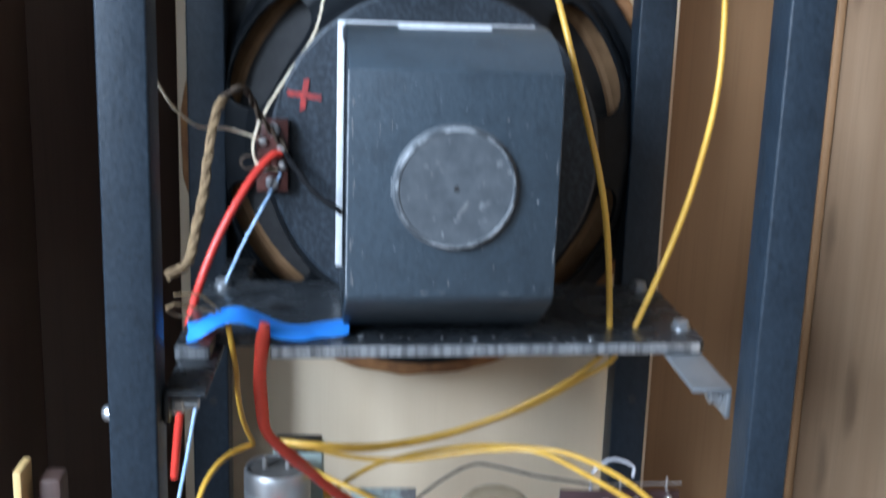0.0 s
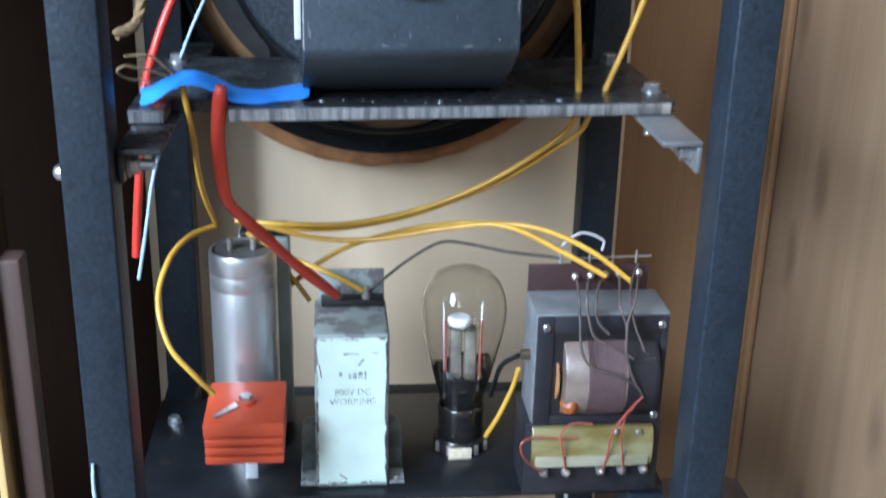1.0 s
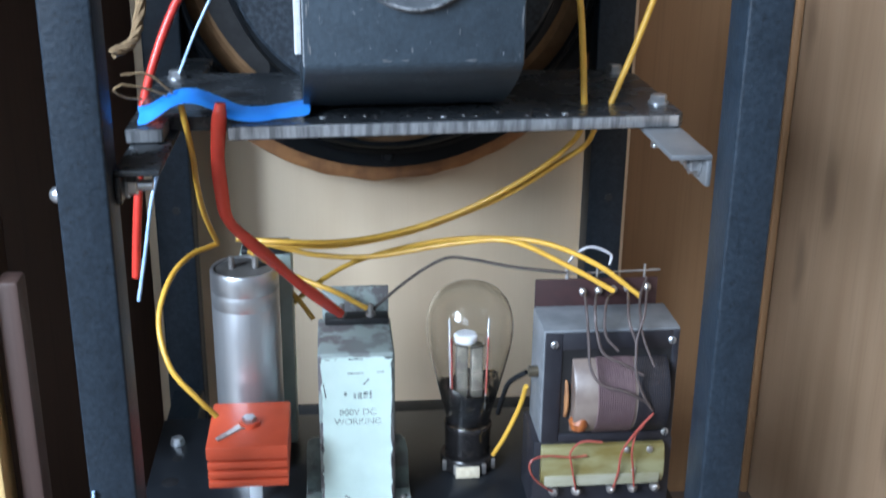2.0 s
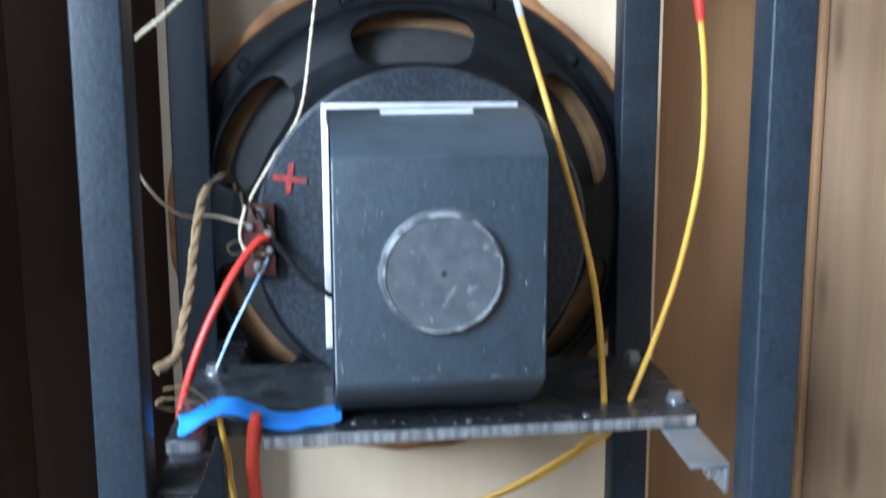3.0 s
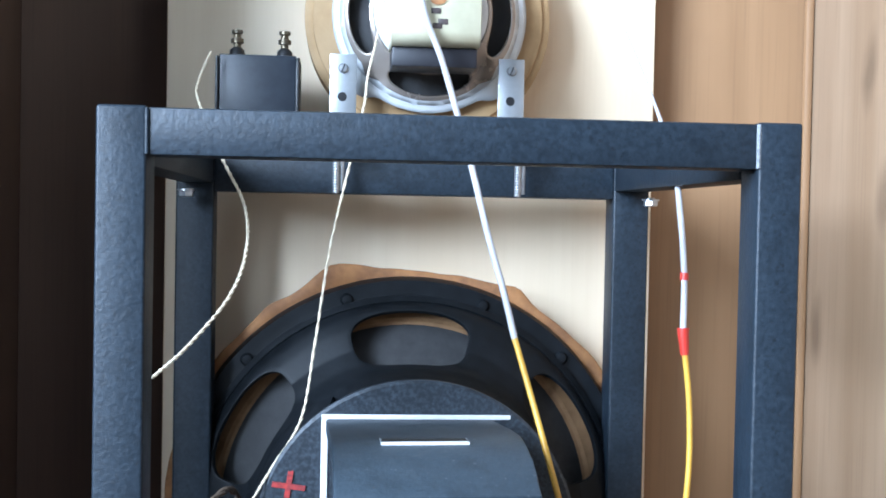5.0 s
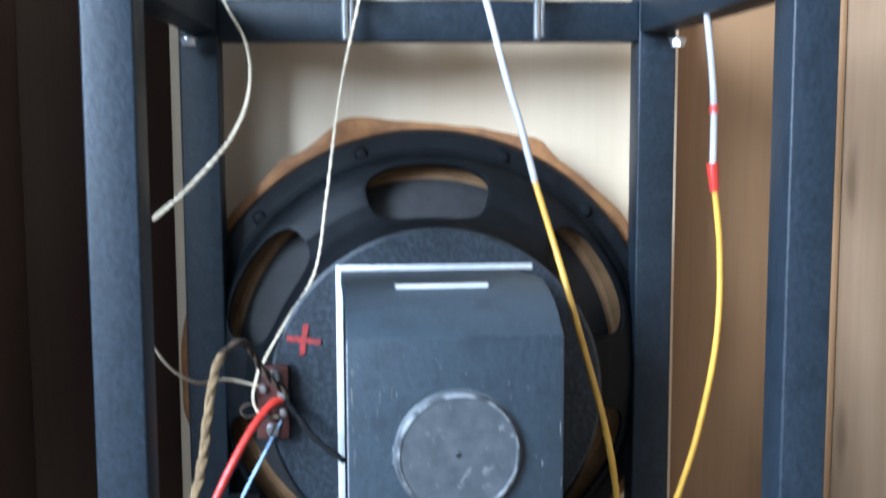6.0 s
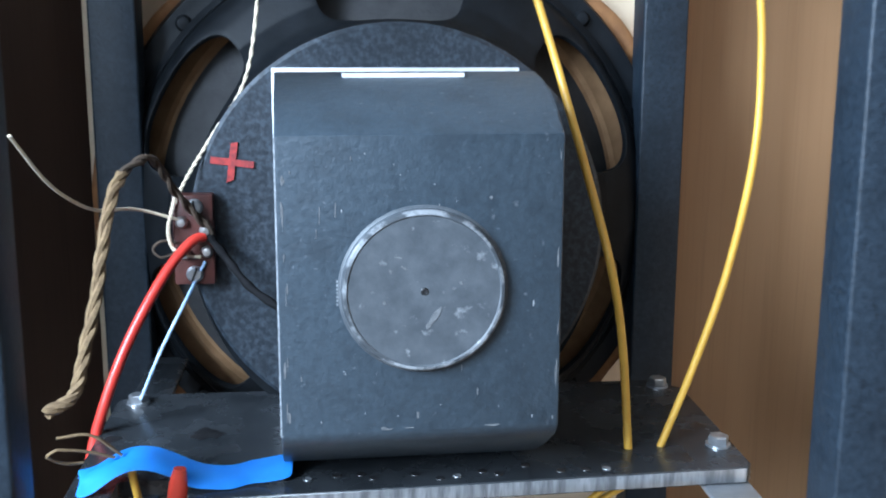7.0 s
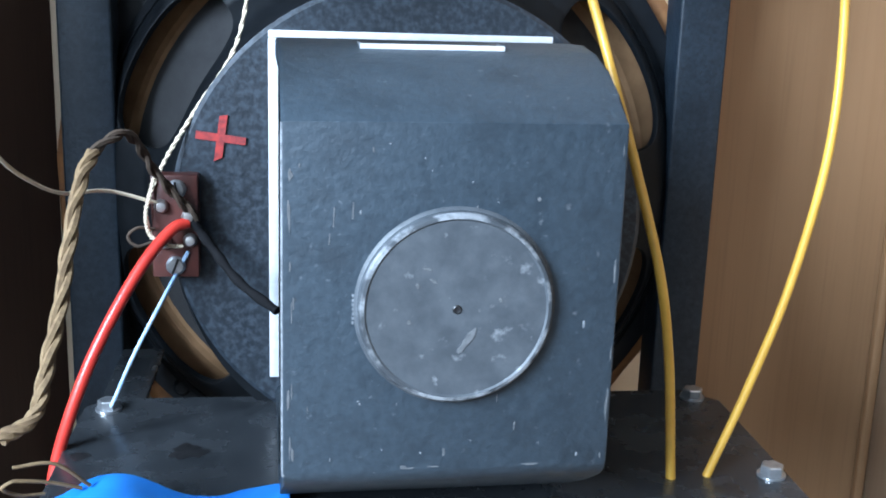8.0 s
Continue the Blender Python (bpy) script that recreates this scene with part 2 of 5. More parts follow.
GLOSS = mat("gloss_black_sheet", (0.006, 0.0075, 0.0095), (0.011, 0.013, 0.016), 40, 0.34, 0.0, 0.08, 200, fleck=(0.03, 0.032, 0.034), fscale=90, flo=0.62, fhi=0.8)
ZINC = mat("zinc_plate", (0.56, 0.58, 0.60), (0.40, 0.42, 0.44), 180, 0.32, 0.85, 0.1, 400)
ALU = mat("aluminium", (0.46, 0.48, 0.50), (0.38, 0.40, 0.42), 60, 0.36, 0.7, 0.1, 350)
CAST = mat("silver_lacquer", (0.62, 0.65, 0.67), (0.52, 0.55, 0.57), 50, 0.45, 0.35, 0.15, 300)
# polished inner bowl: the brown it reflects is put into its colour
BOWL = mat("brown_reflection_bowl", (0.36, 0.315, 0.28), (0.24, 0.195, 0.165), 30, 0.26, 0.6, 0.1, 300)
BRUSHED = mat("brushed_can", (0.62, 0.63, 0.64), (0.52, 0.53, 0.54), 40, 0.33, 0.85, 0.12, 500, stretch=(1, 1, 0.1))
PINE = wood("birch_board", (0.755, 0.62, 0.452), (0.695, 0.555, 0.39), (0.58, 0.43, 0.27), 0.0, 1.0, 0.6, 0.14)
CAB = wood("cabinet_veneer", (0.39, 0.262, 0.165), (0.275, 0.172, 0.100), (0.16, 0.098, 0.058), 0.5, 0.8)
BACK = wood("cabinet_back", (0.32, 0.180, 0.088), (0.255, 0.138, 0.064), (0.17, 0.09, 0.045), 0.0, 1.0)
# brown wood taken almost to black: carries the shade of the left side
SHADEWOOD = wood("shade_darkened_wood", (0.070, 0.040, 0.027), (0.048, 0.027, 0.019), (0.025, 0.014, 0.010), 0.0, 1.0, 0.6)
REDWOOD = wood("reddish_batten", (0.085, 0.050, 0.041), (0.066, 0.038, 0.031), (0.04, 0.021, 0.017))
YELWOOD = wood("pine_batten", (0.62, 0.42, 0.18), (0.54, 0.35, 0.14), (0.40, 0.24, 0.10))
BASEWOOD = mat("dusty_base_board", (0.24, 0.19, 0.16), (0.17, 0.13, 0.11), 40, 0.7, 0, 0.2, 200)
GASKETB = mat("dark_fibre_disc", (0.05, 0.047, 0.045), (0.08, 0.075, 0.07), 120, 0.6)
GASKET = mat("brown_gasket_paper", (0.37, 0.165, 0.060), (0.21, 0.092, 0.038), 60, 0.75, 0, 0.3, 200)
CONE = mat("paper_cone", (0.032, 0.032, 0.033), (0.023, 0.023, 0.024), 80, 0.85, 0, 0.4, 260)
SURROUND = mat("tan_cone_edge", (0.30, 0.165, 0.078), (0.22, 0.12, 0.055), 70, 0.8, 0, 0.3, 220)
WHITEP = mat("white_paint_mark", (0.70, 0.72, 0.74), (0.60, 0.62, 0.64), 200, 0.6, 0, 0.2, 400)
REDP = mat("red_paint_mark", (0.42, 0.034, 0.028), (0.14, 0.022, 0.024), 300, 0.6, 0, 0.2, 400)
PAXOLIN = mat("brown_paxolin", (0.085, 0.026, 0.020), (0.06, 0.02, 0.016), 120, 0.4, 0, 0.1, 300)
MAROON = mat("maroon_fibre_board", (0.040, 0.016, 0.016), (0.026, 0.011, 0.011), 120, 0.45, 0, 0.1, 300)
YELLOW = mat("yellow_insulation", (0.64, 0.37, 0.055), (0.54, 0.29, 0.04), 60, 0.36, 0, 0.15, 250)
SILICONE = mat("clear_sleeve", (0.46, 0.455, 0.475), (0.38, 0.375, 0.395), 60, 0.25)
REDW = mat("red_insulation", (0.62, 0.045, 0.030), (0.50, 0.035, 0.025), 60, 0.33)
REDSLEEVE = mat("glossy_red_sleeve", (0.74, 0.075, 0.045), (0.62, 0.055, 0.035), 60, 0.2, 0, 0.1, 120)
BLUEW = mat("pale_blue_insulation", (0.30, 0.50, 0.76), (0.50, 0.66, 0.86), 120, 0.4)
CREAM = mat("cream_cotton_wire", (0.72, 0.63, 0.48), (0.58, 0.48, 0.34), 300, 0.75, 0, 0.4, 900)
JUTE = mat("tan_fabric_flex", (0.26, 0.17, 0.085), (0.13, 0.08, 0.04), 220, 0.85, 0, 0.6, 900)
BROWNFLEX = mat("dark_brown_flex", (0.07, 0.045, 0.028), (0.04, 0.026, 0.017), 220, 0.85, 0, 0.6, 900)
BLACKW = mat("black_insulation", (0.007, 0.007, 0.008), (0.010, 0.010, 0.011), 80, 0.85, 0, 0.4, 500, spec=0.15)
DARKW = mat("dark_brown_insulation", (0.045, 0.030, 0.022), (0.03, 0.02, 0.016), 80, 0.5)
TAPE = mat("blue_vinyl_tape", (0.018, 0.20, 0.72), (0.03, 0.27, 0.80), 50, 0.36, 0, 0.15, 150)
REDBLOCK = mat("orange_red_plastic", (0.60, 0.085, 0.035), (0.52, 0.07, 0.03), 40, 0.45, 0, 0.1, 300)
MINT = mat("mint_label_paint", (0.62, 0.76, 0.70), (0.56, 0.70, 0.64), 60, 0.5, 0, 0.1, 300)
CHIPPED = mat("chipped_grey_green", (0.30, 0.35, 0.33), (0.15, 0.14, 0.14), 55, 0.55, 0.1, 0.3, 250, spread=(0.47, 0.53))
INK = mat("faded_ink", (0.10, 0.13, 0.12), (0.46, 0.56, 0.52), 420, 0.7, spread=(0.42, 0.58))
FLANGE = mat("dull_grey_green_metal", (0.17, 0.21, 0.19), (0.09, 0.10, 0.095), 70, 0.4, 0.2, 0.3, 250, spread=(0.42, 0.6))
GREENCASE = mat("grey_green_case", (0.36, 0.43, 0.39), (0.28, 0.34, 0.31), 40, 0.4, 0, 0.1, 200)
IRON = mat("lamination_iron", (0.13, 0.14, 0.15), (0.20, 0.21, 0.22), 70, 0.5, 0.3, 0.2, 300)
IRONB = mat("black_core_paint", (0.010, 0.010, 0.014), (0.018, 0.018, 0.023), 70, 0.45, 0.0, 0.2, 300)
WINDING = mat("varnished_winding", (0.15, 0.095, 0.10), (0.10, 0.062, 0.068), 120, 0.4, 0.1, 0.2, 400)
WINDPAPER = mat("varnished_paper", (0.17, 0.130, 0.108), (0.095, 0.065, 0.054), 60, 0.4, 0, 0.2, 200, fleck=(0.35, 0.10, 0.03), fscale=60, flo=0.62, fhi=0.72)
STRIP = mat("amber_terminal_board", (0.22, 0.205, 0.110), (0.13, 0.095, 0.026), 60, 0.12, 0, 0.12, 200, stretch=(0.35, 1, 1))
SOLDER = mat("dull_solder", (0.52, 0.50, 0.48), (0.36, 0.33, 0.31), 300, 0.35, 0.8, 0.4, 500)
BLUEBLACK = mat("blue_black_lacquer", (0.014, 0.019, 0.028), (0.022, 0.029, 0.040), 90, 0.4, 0, 0.15, 300)
DARKLEAD = mat("dark_sleeve", (0.085, 0.062, 0.058), (0.055, 0.042, 0.040), 200, 0.5)
VARNISH = mat("orange_varnish", (0.30, 0.085, 0.020), (0.18, 0.050, 0.014), 200, 0.5, 0, 0.2, 300)
# pale colour of the reflection on the glossy amber board
PALEGLOSS = mat("pale_reflection", (0.33, 0.315, 0.24), (0.20, 0.185, 0.10), 90, 0.2, 0, 0.2, 250, stretch=(0.3, 1, 1))
COPPERW = mat("red_enamel_wire", (0.33, 0.065, 0.045), (0.24, 0.045, 0.035), 100, 0.35)
BAKELITE = mat("black_bakelite", (0.012, 0.011, 0.011), (0.020, 0.018, 0.018), 50, 0.22)
# near-white metal: the getter's glint is in the base colour
GETTER = mat("glint_pale_metal", (0.80, 0.82, 0.84), (0.66, 0.68, 0.71), 60, 0.15, 0.35)
ANODE = mat("carbonised_anode", (0.30, 0.275, 0.225), (0.13, 0.115, 0.095), 90, 0.4, 0.4)
CLEAR = glass("tube_glass", (0.97, 0.97, 0.95), 1.4)
SMOKE = glass("smoky_film", (0.9, 0.9, 0.9), 1.3)
nt = SMOKE.node_tree
film_bsdf = nt.nodes.new("ShaderNodeBsdfPrincipled")
film_bsdf.inputs["Base Color"].default_value = (0.010, 0.010, 0.011, 1)
film_bsdf.inputs["Roughness"].default_value = 0.15
ns = nt.nodes.new("ShaderNodeTexNoise")
ns.inputs["Scale"].default_value = 190
ramp = nt.nodes.new("ShaderNodeMapRange")
ramp.inputs["From Min"].default_value, ramp.inputs["From Max"].default_value = 0.38, 0.62
ramp.inputs["To Min"].default_value, ramp.inputs["To Max"].default_value = 0.25, 1.0
co = nt.nodes.new("ShaderNodeTexCoord")
nt.links.new(co.outputs["Object"], ns.inputs["Vector"])
nt.links.new(ns.outputs["Fac"], ramp.inputs["Value"])
nt.links.new(ramp.outputs["Result"], film_bsdf.inputs["Alpha"])
out = [n for n in nt.nodes if n.type == "OUTPUT_MATERIAL"][0]
nt.links.new(film_bsdf.outputs["BSDF"], out.inputs["Surface"])
PANE = glass("window_glass", (1, 1, 1), 1.45)
GOLD = mat("cream_gold_lacquer", (0.62, 0.58, 0.42), (0.54, 0.50, 0.35), 60, 0.35, 0.3, 0.1, 300)
BRASS = mat("aged_brass", (0.15, 0.12, 0.08), (0.09, 0.075, 0.055), 120, 0.4, 0.7)
# surfaces of the added room, out of view, dark to hold bounce light down
PLASTER = mat("wall_plaster", (0.085, 0.081, 0.078), (0.07, 0.067, 0.064), 8, 0.85, 0, 0.2, 90)
FLOORM = mat("room_boards", (0.12, 0.08, 0.05), (0.09, 0.06, 0.04), 9, 0.5, 0, 0.2, 90, stretch=(1, 8, 1))
CEIL = mat("ceiling_paint", (0.26, 0.26, 0.25), (0.23, 0.23, 0.225), 6, 0.9)
CORKRING = mat("tan_fibre_ring", (0.46, 0.30, 0.15), (0.36, 0.22, 0.10), 50, 0.7, 0, 0.3, 200)

# ---------------------------------------------------------------- unseen room added to close the place, kept dark against bounce
RX0, RX1, RY0, RY1, RZ = -1.75, 1.9, -2.6, 1.3, 2.5


def setting(name, bm, m, label, category):
    return tagged(part(name, bm, m, smooth=False), label, category, kind="structure")


setting("floor", box(RX0 - 0.1, RX1 + 0.1, RY0 - 0.1, RY1 + 0.1, -0.1, 0.0), FLOORM, "unseen worn brown board floor of the added room", "floor")
setting("ceiling", box(RX0 - 0.1, RX1 + 0.1, RY0 - 0.1, RY1 + 0.1, RZ, RZ + 0.1), CEIL, "unseen plain dull grey ceiling of the added room", "ceiling")
setting("wall_north", box(RX0, RX1, RY1, RY1 + 0.1, 0, RZ), PLASTER, "unseen plain plaster wall, dark to cut bounce", "wall")
setting("wall_east", box(RX1, RX1 + 0.1, RY0 - 0.1, RY1 + 0.1, 0, RZ), PLASTER, "unseen plain plaster wall, dark to cut bounce", "wall")
bm = box(RX0, FILLWIN[0], RY0 - 0.1, RY0, 0, RZ)
box(FILLWIN[1], RX1, RY0 - 0.1, RY0, 0, RZ, bm=bm)
box(FILLWIN[0], FILLWIN[1], RY0 - 0.1, RY0, 0, FILLWIN[2], bm=bm)
box(FILLWIN[0], FILLWIN[1], RY0 - 0.1, RY0, FILLWIN[3], RZ, bm=bm)
setting("wall_south", bm, PLASTER, "unseen plain plaster wall with a window opening, dark to cut bounce", "wall")
# frame and pane round the added fill lamp, never in view
win = tagged(thing("added_fill_window", ((FILLWIN[0] + FILLWIN[1]) / 2, RY0 - 0.05, FILLWIN[2]), "added unseen narrow window, white framed, for fill light", "window"), kind="structure")
bm = box(FILLWIN[0], FILLWIN[0] + 0.04, RY0 - 0.08, RY0 - 0.045, FILLWIN[2], FILLWIN[3])
box(FILLWIN[1] - 0.04, FILLWIN[1], RY0 - 0.08, RY0 - 0.045, FILLWIN[2], FILLWIN[3], bm=bm)
box(FILLWIN[0] + 0.04, FILLWIN[1] - 0.04, RY0 - 0.08, RY0 - 0.045, FILLWIN[2], FILLWIN[2] + 0.04, bm=bm)
box(FILLWIN[0] + 0.04, FILLWIN[1] - 0.04, RY0 - 0.08, RY0 - 0.045, FILLWIN[3] - 0.04, FILLWIN[3], bm=bm)
part("window_frame", bm, CEIL, win, smooth=False)
p = part("pane", box(FILLWIN[0] + 0.04, FILLWIN[1] - 0.04, RY0 - 0.066, RY0 - 0.060, FILLWIN[2] + 0.04, FILLWIN[3] - 0.04), PANE, win, smooth=False)
p.visible_shadow = False
bm = box(RX0 - 0.1, RX0, RY0 - 0.1, WIN[0], 0, RZ)
box(RX0 - 0.1, RX0, WIN[1], RY1 + 0.1, 0, RZ, bm=bm)
box(RX0 - 0.1, RX0, WIN[0], WIN[1], 0, WIN[2], bm=bm)
box(RX0 - 0.1, RX0, WIN[0], WIN[1], WIN[3], RZ, bm=bm)
setting("wall_west", bm, PLASTER, "unseen plain plaster wall with a window opening, dark to cut bounce", "wall")
win = tagged(thing("window_1", (RX0 - 0.05, (WIN[0] + WIN[1]) / 2, WIN[2]), "white framed window letting daylight in", "window"), kind="structure")
bm = box(RX0 - 0.08, RX0 - 0.045, WIN[0], WIN[0] + 0.04, WIN[2], WIN[3])
box(RX0 - 0.08, RX0 - 0.045, WIN[1] - 0.04, WIN[1], WIN[2], WIN[3], bm=bm)
box(RX0 - 0.08, RX0 - 0.045, WIN[0] + 0.04, WIN[1] - 0.04, WIN[2], WIN[2] + 0.04, bm=bm)
box(RX0 - 0.08, RX0 - 0.045, WIN[0] + 0.04, WIN[1] - 0.04, WIN[3] - 0.04, WIN[3], bm=bm)
part("window_frame", bm, CEIL, win, smooth=False)
p = part("pane", box(RX0 - 0.066, RX0 - 0.060, WIN[0] + 0.04, WIN[1] - 0.04, WIN[2] + 0.04, WIN[3] - 0.04), PANE, win, smooth=False)
p.visible_shadow = False

# ---------------------------------------------------------------- the wooden cabinet round the stand
ZB = 0.018                                   # top of the cabinet's base
cab = thing("cabinet", (0.02, 0.68, 0.0), "brown wooden loudspeaker cabinet, open at the rear", "cabinet")
part("base_panel", box(-0.314, 0.366, 0.36, 1.0, 0.0, ZB, 0.001), BASEWOOD, cab, "dusty grey-brown base board")
part("back_panel", box(-0.200, 0.343, 0.980, 0.997, ZB, 1.30), BACK, cab, "orange-brown plywood panel")
part("side_panel", box(0.345, 0.365, 0.42, 0.999, ZB, 1.30, 0.001), CAB, cab, "grey-brown veneered panel with knots")
# shade put into the left panels' colour; front edge set to block window light
part("side_panel", box(-0.312, -0.292, 0.683, 0.892, ZB, 1.30, 0.001), SHADEWOOD, cab, "brown panel with shade put into its dark colour")
part("splayed_panel", prism([(-0.292, 0.8925), (-0.2005, 0.9805), (-0.2005, 0.999), (-0.312, 0.8945)], "z", ZB, 1.30), SHADEWOOD, cab, "slanting corner panel with shade put into its dark colour")
part("corner_strip", box(0.337, 0.3445, 0.972, 0.9795, ZB, 1.30, 0.0025), BACK, cab)

tagged(part("wooden_batten", box(-0.2450, -0.2310, 0.700, 0.72, ZB, 0.362, 0.003), REDWOOD), "reddish brown upright batten beside the cabinet wall", "batten")
tagged(part("wooden_batten", box(-0.2560, -0.2510, 0.688, 0.712, ZB, 0.372, 0.001), YELWOOD), "yellow pine strip standing beside the stand", "batten")

# the baffle board that carries the loudspeakers
tagged(part("baffle_board", box(-0.1945, 0.198, 0.945, 0.963, ZB, 1.16, 0.0012), PINE), "pale birch plywood baffle board behind the stand", "board")

# ---------------------------------------------------------------- the steel stand
PX0, PX1, YF, YR, TW = 0.1487, 0.1725, 0.575, 0.871, 0.026
stand = thing("metal_stand", (0, 0.74, ZB), "blue-black hammer-painted square tube steel stand", "stand")
for sx in (-1, 1):
    for y in (YF, YR):
        xa, xb = sorted((sx * (PX0 + (0.0013 if sx > 0 and y == YF else 0.0)), sx * (PX1 + (0.0035 if y == YR else 0.0))))
        part("post", box(xa, xb, y, y + TW, ZB, 0.82, 0.0016, seg=3), HAMMER, stand)
    xa, xb = sorted((sx * PX0, sx * PX1))
    part("side_rail", box(xa + 0.0004, xb - 0.0004, YF + TW, YR, 0.792, 0.8165, 0.0014), HAMMER, stand)
    part("lower_rail", box(xa + 0.0004, xb - 0.0004, YF + TW, YR, 0.176, 0.2005, 0.0014), HAMMER, stand)
part("front_rail", box(-PX0, PX0 + 0.0013, YF + 0.0008, YF + TW, 0.7965, 0.8192, 0.0014), HAMMER, stand)
part("rear_rail", box(-PX0, PX0, YR, YR + TW, 0.786, 0.8145, 0.0014), HAMMER, stand)
for sx in (-1, 1):
    wx = PX0 + 0.0013 if sx > 0 else -PX0
    part("weld", rod((wx, YF + 0.0006, 0.797), (wx, YF + 0.0006, 0.8188), 0.0011, 8), SCUFF if sx > 0 else HAMMER, stand, "bright weld seam")
# holes in the rear posts
for x, z in ((-0.1604, 0.3478), (0.1640, 0.3518)):
    part("hole", lathe([(0, 0), (0.003, 0), (0.003, 0.0006), (0, 0.0006)], (x, YR + 0.0002, z), (0, -1, 0), 14), SOOT, stand)
# bolts under the top rails and on the outside of the post
bolt((-0.166, 0.852, 0.7865), (0, 0, -1), 0.003, 0.004, 0.001, stand)
bolt((0.172, 0.852, 0.7865), (0, 0, -1), 0.003, 0.004, 0.001, stand)
part("bolt", lathe([(0.0042, 0), (0.0042, 0.0025), (0.0034, 0.0045), (0.002, 0.0058), (0, 0.006)], (-PX1, 0.588, 0.4505), (-1, 0, 0), 20), ZINC, stand, "domed bolt head")

# shelf supports: bent steel strips bolted to the front posts
for sx in (-1, 1):
    y0, yb, zb = (0.588, 0.603, 0.450) if sx < 0 else (0.600, 0.613, 0.4530)
    xa, xb = sorted((sx * (PX0 - 0.022), sx * (PX0 - 0.0004)))
    y1 = 0.868 if sx < 0 else 0.772
    s = part("support_angle", box(xa, xb, y0, y1, 0.4585, 0.4615, 0.0008), PLATE if sx < 0 else STEEL, stand, "bare grey steel strip")
    xa, xb = sorted((sx * (PX0 - 0.0034), sx * (PX0 - 0.0004)))
    part("flange", box(xa, xb, y0, y1, 0.4445, 0.4583, 0.0008), PLATE if sx < 0 else STEEL, s)
    bolt((sx * (PX0 - 0.0036), yb, zb), (-sx, 0, 0), 0.003, 0.0042, 0.002, stand)
    part("stud", rod((sx * (PX0 - 0.008), yb, zb), (sx * (PX0 - (0.0165 if sx < 0 else 0.0105)), yb, zb), 0.0028, 12), ZINC, stand)

# ---------------------------------------------------------------- the middle plate
ZS = 0.4695
plate = thing("steel_shelf_plate", (0, 0.70, ZS), "black steel plate with a bright sawn front edge", "shelf")
bm = prism([(-0.150, 0.636), (-0.131, 0.637), (-0.131, 0.662), (-0.0985, 0.662), (-0.0985, 0.639), (0.1465, 0.6545), (0.1495, 0.659), (0.149, 0.764), (0.134, 0.779), (-0.139, 0.776), (-0.150, 0.766)], "z", ZS - 0.0075, ZS)
for f in bm.faces:
    if f.normal.y < -0.9 or (f.calc_center_median().y < 0.65 and abs(f.normal.z) < 0.3):
        f.material_index = 1
bmesh.ops.bevel(bm, geom=list(bm.edges), offset=0.0006, segments=1, affect="EDGES")
part("plate", bm, [PLATE, SAWN], plate)
for x, y in ((0.1415, 0.6815), (0.1362, 0.768), (-0.1385, 0.762)):
    bolt((x, y, ZS), (0, 0, 1), 0.0028, 0.0038, 0.026, plate)
rng = random.Random(5)
for i in range(13):
    x = -0.05 + 0.011 * i + rng.uniform(-0.004, 0.004)
    y = 0.6452 + 0.0632 * (x + 0.0985) + rng.uniform(0.0, 0.011)
    part("drill_hole", lathe([(0, 0.0003), (0.0013, 0.0003), (0.0019, 0.0005), (0.0021, 0.0)], (x, y, ZS), (0, 0, 1), 12), [SOOT if i % 6 else STEEL], plate)
for x, y, r in ((-0.0985, 0.715, 0.0075), (0.119, 0.6690, 0.006), (-0.142, 0.712, 0.004)):
    hb = lathe([(0, 0.0002), (r * 0.8, 0.0002), (r, 0.0)], (x, y, ZS + 0.00005), (0, 0, 1), 28)
    for v in hb.verts:
        a = math.atan2(v.co.y - y, v.co.x - x)
        k = 1 + 0.16 * math.sin(3 * a + 40 * x) + 0.13 * math.sin(7 * a + 90 * y) + 0.08 * math.sin(12 * a)
        v.co.x, v.co.y = x + (v.co.x - x) * k, y + (v.co.y - y) * k
    part("hole", hb, SOOT, plate)

# ---------------------------------------------------------------- the large field-coil loudspeaker
SX, SZ = -0.003, 0.547
spk = thing("loudspeaker", (SX, 0.70, ZS), "large black field-coil loudspeaker with a strap yoke magnet", "loudspeaker")
# basket: a dished spider with six windows
prof = [(0.103, 0.772), (0.109, 0.800), (0.112, 0.838), (0.118, 0.852), (0.130, 0.864), (0.145, 0.872), (0.154, 0.879), (0.157, 0.886), (0.159, 0.893), (0.164, 0.8945), (0.1735, 0.8945), (0.1755, 0.897), (0.1755, 0.905)]
rs, ys = [q[0] for q in prof], [q[1] for q in prof]
SEG = 144
bm = bmesh.new()


def bowl(r, a):
    return bm.verts.new((SX + r * math.sin(a), float(np.interp(r, rs, ys)), SZ + r * math.cos(a)))


